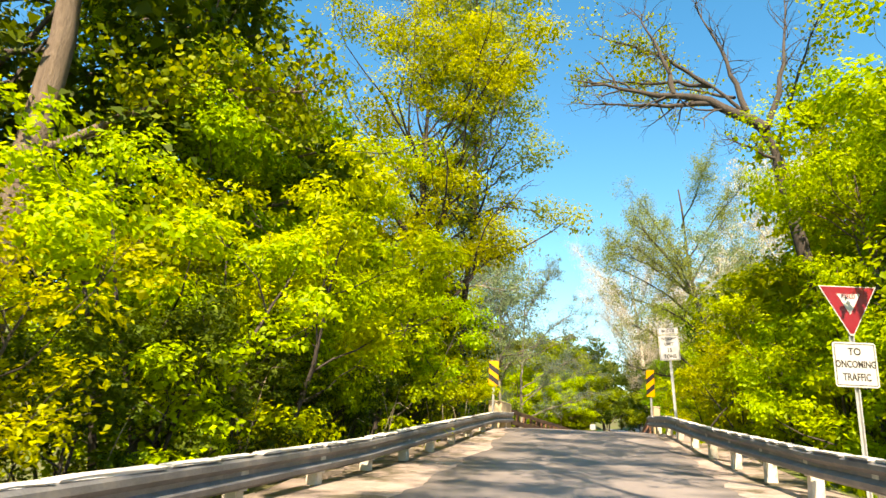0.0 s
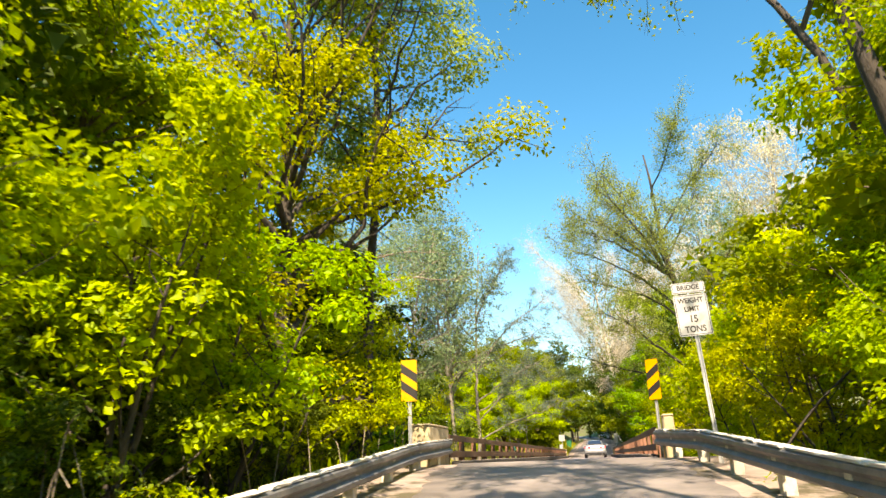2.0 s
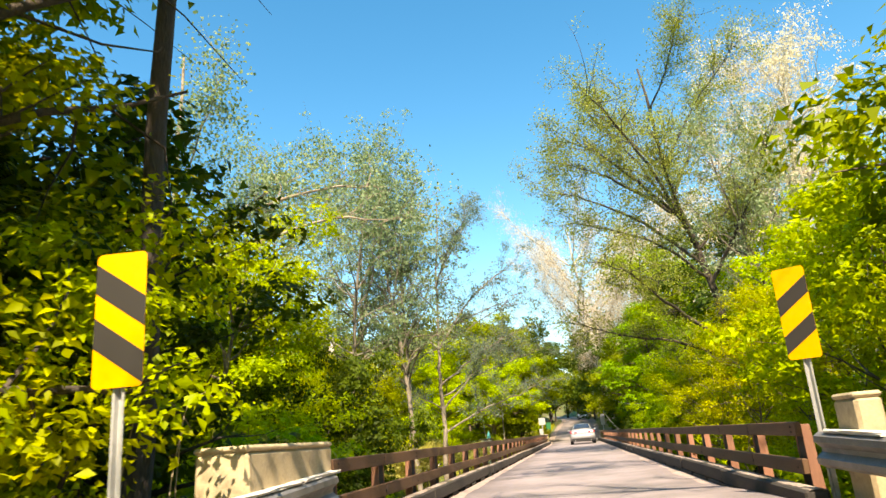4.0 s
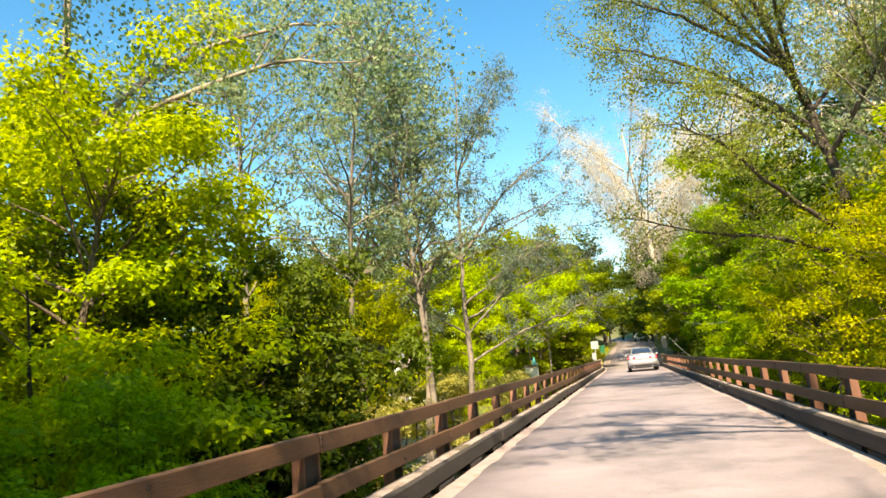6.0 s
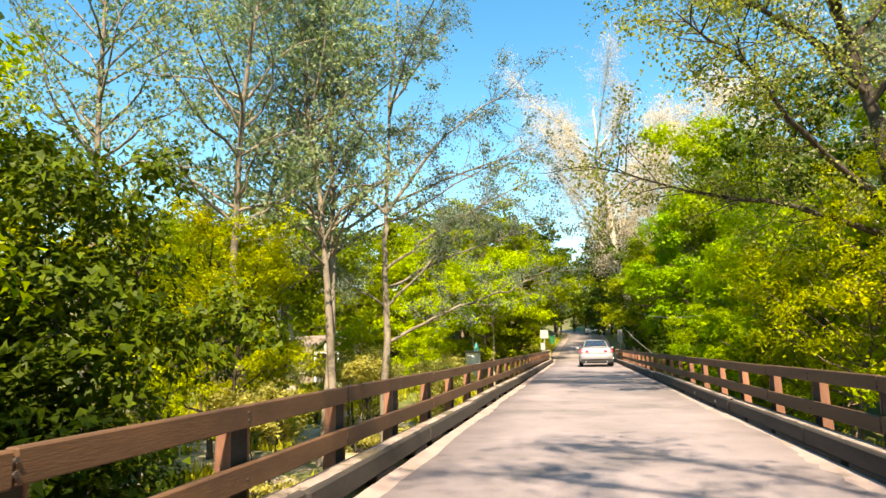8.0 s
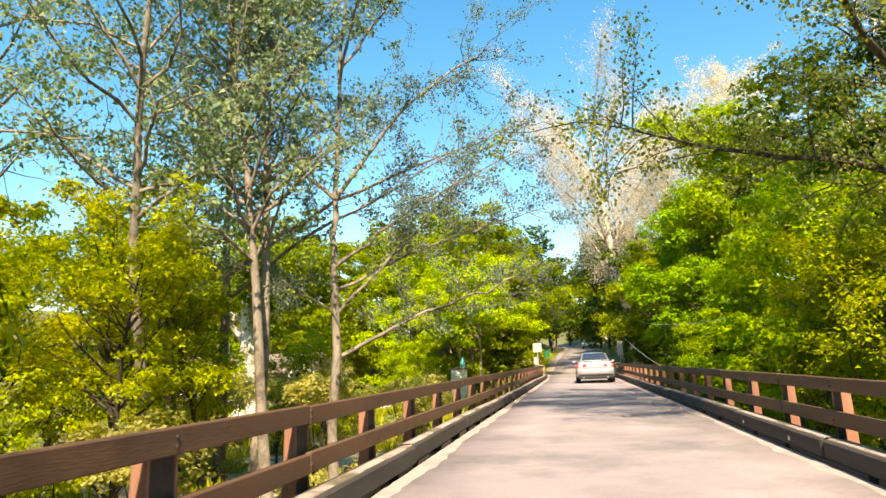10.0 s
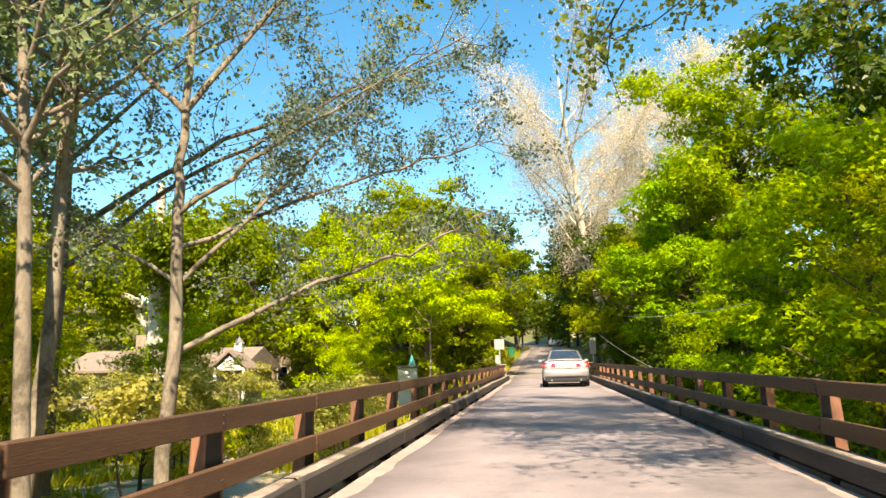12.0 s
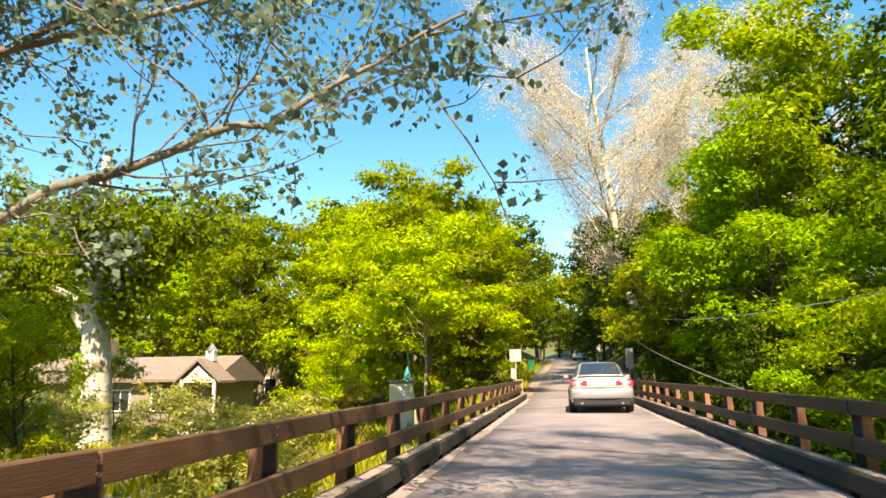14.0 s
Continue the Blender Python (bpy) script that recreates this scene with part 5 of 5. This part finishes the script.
def loft(sections, closed=True):
    """Skin over a run of outlines with the same number of points."""
    bm = bmesh.new()
    rings = [[bm.verts.new(p) for p in s] for s in sections]
    n = len(rings[0])
    for a, b in zip(rings, rings[1:]):
        for i in range(n if closed else n - 1):
            bm.faces.new((a[i], a[(i + 1) % n], b[(i + 1) % n], b[i]))
    bm.faces.new(rings[0][::-1])
    bm.faces.new(rings[-1])
    bmesh.ops.recalc_face_normals(bm, faces=bm.faces)
    return bm


def sedan(x, y, z, rz, paint, label):
    car = thing("car", (x, y, z), rz, label, "car", "cars")
    body = []
    for yy_, w, zb, zt, cr in ((-0.02, 0.74, 0.44, 0.80, 0.02), (0.02, 0.80, 0.36, 0.93, 0.03), (0.10, 0.86, 0.27, 1.015, 0.03), (0.35, 0.90, 0.22, 1.02, 0.03), (0.75, 0.91, 0.20, 0.99, 0.03), (1.4, 0.915, 0.19, 0.96, 0.03), (2.4, 0.915, 0.19, 0.93, 0.03), (3.2, 0.91, 0.19, 0.93, 0.05), (3.8, 0.90, 0.21, 0.86, 0.06), (4.3, 0.86, 0.24, 0.74, 0.06), (4.52, 0.76, 0.30, 0.62, 0.04), (4.60, 0.60, 0.36, 0.54, 0.02)):
        hgt = zt - zb
        half = [(0.0, zb), (w * 0.80, zb), (w * 0.95, zb + 0.07), (w, zb + hgt * 0.32), (w * 0.995, zb + hgt * 0.58), (w * 0.965, zb + hgt * 0.80), (w * 0.90, zt - 0.03), (w * 0.80, zt), (w * 0.4, zt + cr), (0.0, zt + cr * 1.2)]
        ring = half + [(-a, b) for a, b in half[-2:0:-1]]
        body.append([(a, yy_, b) for a, b in ring])
    part("body", loft(body), paint, car, smooth=True)
    cab = []
    for yy_, wb, wt, zt in ((0.62, 0.70, 0.66, 1.02), (0.95, 0.75, 0.60, 1.22), (1.35, 0.775, 0.575, 1.40), (1.9, 0.78, 0.58, 1.445), (2.4, 0.78, 0.575, 1.43), (2.75, 0.775, 0.57, 1.34), (3.2, 0.76, 0.60, 1.08), (3.4, 0.74, 0.64, 0.97)):
        half = [(0.0, 0.90), (wb, 0.90), (wb * 0.985, 0.98), (wt + (wb - wt) * 0.25, 0.90 + (zt - 0.90) * 0.72), (wt, zt - 0.035), (wt * 0.85, zt), (0.0, zt + 0.015)]
        ring = half + [(-a, b) for a, b in half[-2:0:-1]]
        cab.append([(a, yy_, b) for a, b in ring])
    part("cabin", loft(cab), paint, car, smooth=True)
    def pane(name, quad, push):
        bm = bmesh.new()
        lo = [bm.verts.new(Vector(q)) for q in quad]
        hi = [bm.verts.new(Vector(q) + Vector(push)) for q in quad]
        bm.faces.new(lo[::-1])
        bm.faces.new(hi)
        for i in range(4):
            bm.faces.new((lo[i], lo[(i + 1) % 4], hi[(i + 1) % 4], hi[i]))
        bmesh.ops.recalc_face_normals(bm, faces=bm.faces)
        return part(name, bm, M_GLASS_DARK, car, "dark reflecting glass")
    pane("rear_window", [(-0.60, 0.70, 1.085), (0.60, 0.70, 1.085), (0.50, 1.24, 1.372), (-0.50, 1.24, 1.372)], (0, -0.05, 0.04))
    pane("windscreen", [(0.62, 3.22, 1.09), (-0.62, 3.22, 1.09), (-0.53, 2.76, 1.345), (0.53, 2.76, 1.345)], (0, 0.03, 0.03))
    for s in (1, -1):
        pane("side_window", [(s * 0.775, 1.15, 0.99), (s * 0.780, 2.02, 0.99), (s * 0.625, 2.02, 1.36), (s * 0.625, 1.42, 1.34)], (s * 0.012, 0, 0.006))
        pane("side_window", [(s * 0.780, 2.10, 0.99), (s * 0.775, 3.00, 0.99), (s * 0.625, 2.62, 1.33), (s * 0.625, 2.10, 1.36)], (s * 0.012, 0, 0.006))
        lamp = loft([[(s * a, b, c) for a, b, c in ((0.40, -0.012, 0.765), (0.80, 0.035, 0.755), (0.89, 0.19, 0.79), (0.875, 0.20, 0.92), (0.80, 0.055, 0.95), (0.40, 0.008, 0.91))],
                     [(s * a, b - 0.03, c) for a, b, c in ((0.42, -0.012, 0.78), (0.80, 0.035, 0.77), (0.905, 0.20, 0.80), (0.89, 0.21, 0.91), (0.80, 0.055, 0.94), (0.42, 0.008, 0.90))]])
        part("tail_light", lamp, M_TAIL, car, "red tail light")
        part("mirror", box((0.16, 0.09, 0.11), (s * 0.98, 2.82, 1.0), 0.03), paint, car, "wing mirror")
        part("exhaust_pipe", cyl(0.035, 0.14, (s * 0.56, -0.02, 0.27), 10, turn=Matrix.Rotation(radians(90), 4, "X")), M_ALLOY, car, "steel exhaust pipe")
        for wy in (0.88, 3.62):
            tyre = part("wheel", cyl(0.325, 0.215, (s * 0.81, wy, 0.325), 24, turn=Matrix.Rotation(radians(90), 4, "Y")), M_RUBBER, car, "black tyre")
            part("rim", cyl(0.22, 0.02, (s * 0.917, wy, 0.325), 18, turn=Matrix.Rotation(radians(90), 4, "Y")), M_ALLOY, tyre, "alloy rim")
    part("diffuser", box((1.62, 0.16, 0.24), (0, 0.06, 0.31), 0.05), M_TRIM, car, "black bumper underside")
    part("roof_aerial", prism([(0, 1.44), (0.16, 1.44), (0.02, 1.50)], 0.03, "x", (0, 1.55, 0)), M_TRIM, car, "small dark fin aerial")
    part("plate_recess", box((0.50, 0.02, 0.15), (0, -0.018, 0.79), 0.01), paint, car)
    part("number_plate", box((0.31, 0.012, 0.12), (0, -0.03, 0.79), 0.008), M_WHITE, car, "blank pale plate")
    part("boot_seam", box((1.1, 0.008, 0.012), (0, -0.022, 0.70)), M_TRIM, car)
    part("boot_lip", box((1.30, 0.07, 0.025), (0, 0.06, 1.045), 0.01), paint, car, "thin lip of the boot lid")
    rings = []
    for cz, off in ((0.395, -0.01), (0.43, 0.04), (0.55, 0.06), (0.64, 0.05), (0.68, 0.0)):
        rings.append([(a, b - (off if b < 0.1 else 0), cz) for a, b in ((-0.90, 0.30), (-0.885, 0.12), (-0.80, 0.01), (-0.50, -0.03), (0.0, -0.045), (0.50, -0.03), (0.80, 0.01), (0.885, 0.12), (0.90, 0.30), (0.0, 0.32))])
    part("bumper", loft(rings), paint, car, "rounded rear bumper", True)
    return car


sedan(1.0, 67.0, 0.03, 0, M_SILVER, "silver four-door saloon car with red tail lights")
M_WHITECAR = plain("white car paint", (0.75, 0.75, 0.74), 0.3, 0.0, coat=0.8)
sedan(2.3, 158, road_z(158) + 0.05, 184, M_WHITECAR, "white saloon car on the hill road")


# ---- house and yard across the creek ----
M_ROOF = surface("grey-brown roof shingles", (0.15, 0.115, 0.095), (0.27, 0.21, 0.175), 2.0, 12, 0.9, bump=0.5, stretch=(1, 1, 4), dist=0.02)
M_STONE = surface("buff house wall", (0.20, 0.16, 0.11), (0.34, 0.28, 0.20), 2.5, 7, 0.9, bump=0.6, dist=0.03)
M_PAINT = surface("white painted wood", (0.70, 0.70, 0.67), (0.82, 0.81, 0.78), 2.0, 30, 0.5, bump=0.1)
M_PANE = plain("dark window pane", (0.03, 0.035, 0.04), 0.06, coat=1.0)
M_TEAL = surface("verdigris copper", (0.02, 0.22, 0.21), (0.06, 0.36, 0.33), 5.0, 30, 0.6, 0.3, bump=0.2)
M_BIN = surface("green bin plastic", (0.010, 0.14, 0.055), (0.016, 0.19, 0.075), 2.0, 20, 0.5, bump=0.05)

hz = land(-26, 84) - 0.05
house = thing("house", (-26.4, 87, hz), 0, "low buff house with a grey-brown shingle roof and white gable", "house")
W, D, HW = 12.6, 5.6, 2.7
part("wall", box((W, D, HW), (0, 0, HW / 2)), M_STONE, house)
part("roof", prism([(-D / 2 - 0.6, HW - 0.15), (D / 2 + 0.6, HW - 0.15), (D / 2 + 0.6, HW), (0, HW + 1.4), (-D / 2 - 0.6, HW)], W + 1.0, "x"), M_ROOF, house, "grey-brown shingle roof")
part("chimney", box((0.8, 0.8, 1.8), (-2.6, 0.2, HW + 1.6), 0.02), M_STONE, house, "buff chimney")
for wx in (-5.2, -2.4, 0.6, 3.2):
    win = part("window", box((1.3, 0.10, 1.3), (wx, -D / 2 - 0.03, 1.5), 0.01), M_PAINT, house, "white window frame")
    for s in (-1, 1):
        part("pane", box((0.52, 0.02, 1.1), (wx + s * 0.29, -D / 2 - 0.085, 1.5)), M_PANE, win, "dark glass pane")
part("door", box((0.95, 0.08, 2.0), (-0.9, -D / 2 - 0.03, 1.0), 0.01), M_PAINT, house, "white door")
gab = part("gable", prism([(-1.1, HW - 0.2), (1.1, HW - 0.2), (0, HW + 0.75)], 1.4, "y", (6.0, -D / 2 - 0.3, 0)), M_PAINT, house, "white gable front")
part("gable_roof", prism([(-1.4, HW - 0.24), (0, HW + 0.98), (1.4, HW - 0.24), (1.4, HW - 0.10), (0, HW + 1.14), (-1.4, HW - 0.10)], 2.0, "y", (6.0, -D / 2 - 0.2, 0)), M_ROOF, house, "shingled gable roof")
cup = part("cupola", box((0.5, 0.5, 0.6), (6.0, -D / 2 + 0.4, HW + 1.3), 0.02), M_PAINT, house, "white roof cupola")
part("spire", cyl(0.42, 0.5, (6.0, -D / 2 + 0.4, HW + 1.83), 4, 0.02), M_STEEL, cup, "pointed blue-grey cap")
for px in (5.0, 7.0):
    part("porch_post", box((0.16, 0.16, HW), (px, -D / 2 - 1.0, HW / 2), 0.01), M_PAINT, house, "white porch post")

bz = land(-26, 97)
back = thing("house", (-24, 99, bz), 0, "tall pale house half hidden by trees", "house")
part("wall", box((7, 6, 5.2), (0, 0, 2.6)), M_STONE, back)
part("roof", prism([(-3.6, 5.1), (3.6, 5.1), (3.6, 5.3), (0, 7.6), (-3.6, 5.3)], 7.8, "x"), M_ROOF, back, "grey-brown shingle roof")
for wx in (-2.2, 0.2, 2.4):
    for wz in (1.5, 4.0):
        win = part("window", box((1.0, 0.10, 1.3), (wx, -3.03, wz), 0.01), M_PAINT, back, "white window frame")
        part("pane", box((0.8, 0.02, 1.1), (wx, -3.085, wz)), M_PANE, win, "dark glass pane")

# gate pillar with a verdigris lantern
gp = thing("gate_pillar", (-7.4, 78.0, land(-7.4, 78) - 0.1), 8, "whitewashed square gate pillar with a teal finial", "gate pillar")
top_z = 0.95 - (land(-7.4, 78) - 0.1)
part("shaft", box((1.05, 1.05, top_z - 0.12), (0, 0, (top_z - 0.12) / 2), 0.03), M_PAINT, gp, "whitewashed shaft")
part("capstone", box((1.25, 1.25, 0.12), (0, 0, top_z - 0.06), 0.03), M_ROOF, gp, "grey capstone")
fin = part("finial", cyl(0.20, 0.22, (0.25, 0, top_z + 0.11), 8, 0.14), M_TEAL, gp, "teal copper lantern")
part("tip", cyl(0.16, 0.42, (0.25, 0, top_z + 0.42), 8, 0.01), M_TEAL, fin)

# picket fence in runs, each picket a part
def picket_fence(x0, y0, x1, y1, label):
    n = int(math.hypot(x1 - x0, y1 - y0) / 0.16)
    f = thing("picket_fence", (0, 0, 0), 0, label, "fence")
    yaw = math.degrees(math.atan2(y1 - y0, x1 - x0))
    first = None
    for i in range(n + 1):
        x, y = x0 + (x1 - x0) * i / n, y0 + (y1 - y0) * i / n
        m = pose(x, y, land(x, y), 0, 0, yaw)
        if first is None:
            first = part("picket", prism([(-0.035, 0), (0.035, 0), (0.035, 0.92), (0, 1.0), (-0.035, 0.92)], 0.02), M_PAINT, f)
            first.matrix_basis = m
        else:
            share("picket", first, f, m)
    for dz in (0.3, 0.75):
        a, b = Vector((x0, y0, land(x0, y0) + dz)), Vector((x1, y1, land(x1, y1) + dz))
        bm = box(((b - a).length, 0.03, 0.06), (0, 0, 0))
        rl = part("fence_rail", bm, M_PAINT, f)
        rl.matrix_basis = Matrix.Translation((a + b) / 2) @ pose(0, 0.025, 0, 0, -math.degrees(math.asin((b - a).normalized().z)), yaw)
    return f


picket_fence(-19.0, 77.5, -12.0, 78.5, "low white picket fence at the foot of the yard")

# big pale trunk in front of the house
hand_tree("old_sycamore", -20.0, 73.5, "massive pale sycamore trunk with an ivy strip", [(0, 0, 0), (0.1, 0, 2.6), (0.1, 0, 4.6), (-0.1, 0.2, 8), (0, 0, 13)],
          [([(0.1, 0, 4.4), (1.4, 0.2, 7), (2.4, 0.2, 10)], 0.32), ([(0.0, 0, 4.6), (-1.8, 0.2, 7), (-3.0, 0.4, 9)], 0.32), ([(0, 0, 6.5), (2.4, -0.6, 8.2), (4.8, -1.0, 9.0)], 0.2), ([(0, 0, 6.0), (-2.4, -1.0, 7.4), (-4.6, -1.6, 8.0)], 0.2), ([(0, 0.1, 7), (1.2, -2.0, 8.6), (2.0, -3.6, 9.2)], 0.2)],
          M_BARK_PALE, LF_HILL, 71, r=1.0, per=11, leaf=0.24, sig=0.55)
rng = np.random.default_rng(77)
n = 420
iv = np.stack([rng.normal(0.0, 0.16, n), np.full(n, -0.84) + rng.normal(0, 0.05, n), rng.uniform(0.4, 4.0, n)], 1)
lv, lf = leaves(rng, iv, 0.16, 0.2)
ivy = tagged(new("ivy", array_mesh("ivy", lv, lf, LF_BRIGHT)), "strip of bright green ivy climbing a pale trunk", "ivy", kind="stuff")
ivy.matrix_basis = pose(-20.0, 73.5, land(-20, 73.5))

# clipped hedge
rng = np.random.default_rng(78)
n = 5200
hp = rng.uniform(-0.5, 0.5, (n, 3)) * (5.0, 1.2, 1.3)
face = rng.integers(0, 3, n)
hp[np.arange(n), face] = np.sign(hp[np.arange(n), face]) * np.array([2.5, 0.6, 0.65])[face] + rng.normal(0, 0.06, n)
lv, lf = leaves(rng, hp + (0, 0, 0.7), 0.15, 0.4)
hedge = thing("hedge", (-14.4, 81.0, land(-14.4, 81.0)), 0, "clipped bright green hedge beside the fence", "hedge")
new("foliage", array_mesh("foliage", lv, lf, LF_BRIGHT)).parent = hedge
part("core", box((4.7, 0.95, 1.1), (0, 0, 0.6), 0.1), M_BARK_DARK, hedge, "dark twiggy core")

# green wheeled bin on the verge
bx, by = -3.0, 112.0
gb = thing("bin", (bx, by, land(bx, by)), 10, "green plastic wheeled bin on the grass verge", "bin")
part("body", loft([[(a * s, b * s, c) for a, b in ((-0.33, -0.36), (0.33, -0.36), (0.33, 0.36), (-0.33, 0.36))] for s, c in ((0.82, 0.05), (1.0, 1.1))]), M_BIN, gb)
part("lid", box((0.74, 0.82, 0.09), (0, 0, 1.14), 0.03), M_BIN, gb, "closed green lid")
for s in (-1, 1):
    part("wheel", cyl(0.12, 0.06, (s * 0.31, 0.33, 0.12), 12, turn=Matrix.Rotation(radians(90), 4, "Y")), M_RUBBER, gb, "black wheel")

# cables slung along the railing
def slung(a, b, sag, r, label):
    c = thing("cable", (0, 0, 0), 0, label, "cable", "cables")
    s = np.linspace(0, 1, 25)
    Q = np.array(a, float) + (np.array(b, float) - np.array(a, float)) * s[:, None]
    Q[:, 2] -= sag * 4 * s * (1 - s)
    v, f = tubes([(Q, np.full(25, r))], 5)
    new("wire", array_mesh("wire", v, f, M_ALU, True)).parent = c
    return c


slung((3.25, 59.5, 0.75), (2.95, 95, 5.2), 0.5, 0.014, "grey cable rising from the railing into the trees")
slung((4.6, 55, 2.2), (3.6, 95, 5.6), 0.7, 0.010, "thin grey cable slung between the trees")

# ---- ground cover ----
rng = np.random.default_rng(90)


def cover(name, n, xr, yr, size, mat, label, keep, tall=1.0, category="weeds"):
    """Weeds and grass over a stretch of ground, too many to count."""
    pts = []
    while len(pts) < n:
        x, y = rng.uniform(*xr), rng.uniform(*yr)
        if keep(x, y):
            pts.append((x, y, land(x, y)))
    P = np.array(pts)
    up = rng.normal(0, 0.35, (n, 3)) + (0, 0, 1)
    up /= np.linalg.norm(up, axis=1)[:, None]
    sd = np.cross(up, rng.normal(0, 1, (n, 3)))
    sd /= np.linalg.norm(sd, axis=1)[:, None]
    s = (size * rng.uniform(0.5, 1.5, n))[:, None]
    V = np.stack([P - sd * s * 0.16, P + sd * s * 0.16, P + up * s * tall + sd * s * 0.1], 1).reshape(-1, 3)
    k = np.arange(n) * 3
    return tagged(new(name, array_mesh(name, V, np.stack([k, k + 1, k + 2], 1), mat)), label, category, kind="stuff")


def off_road(d):
    return lambda x, y: abs(x - road_x(y)) > d


clump = lambda x, y: abs(x - road_x(y)) > 3.2 and noise.noise((x * 0.45, y * 0.45, 5)) > (0.22 if -13 < x < 0 and 38 < y < 62 else -0.05)
cover("weeds", 13000, (-24, -2.6), (38, 82), 0.42, LF_GRASS, "yellow-green weeds and long grass on the creek flat", clump)
cover("weeds", 9000, (-9, 9.5), (-8, 24), 0.36, LF_MID, "green weeds and vines below the guardrails", lambda x, y: abs(x - road_x(y)) > 3.9)
cover("weeds", 9000, (3.4, 10), (24, 82), 0.42, LF_GRASS, "yellow-green weeds below the bridge", clump)
cover("lawn", 9000, (-13, -2.6), (84, 132), 0.34, LF_GRASS, "sunlit yellow-green grass on the road verge", off_road(2.7), category="grass")
cover("lawn", 14000, (-36, -9), (70, 96), 0.22, LF_GRASS, "sunlit grass of the yard", off_road(6), category="grass")

# bare earth and stones of the creek bank
V, F, nxx = [], [], 0
cx = [(-16 + 0.6 * i) for i in range(22)]
cy = [(34 + 0.6 * j) for j in range(56)]
for yv in cy:
    for xv in cx:
        edge = noise.noise((xv * 0.3, yv * 0.3, 11)) + 0.35 - (abs(xv + 9.5) / 7.5) ** 4 - (abs(yv - 51) / 17.0) ** 4
        V.append((xv, yv, land(xv, yv) + (0.05 if edge > 0 else -0.25)))
F = [(j * 22 + i, j * 22 + i + 1, (j + 1) * 22 + i + 1, (j + 1) * 22 + i) for j in range(55) for i in range(21)]
tagged(new("creek_bank", array_mesh("creek_bank", np.array(V), np.array(F), M_GRAVEL, True)), "pale stony bank of the creek below the railing", "bank", kind="structure")
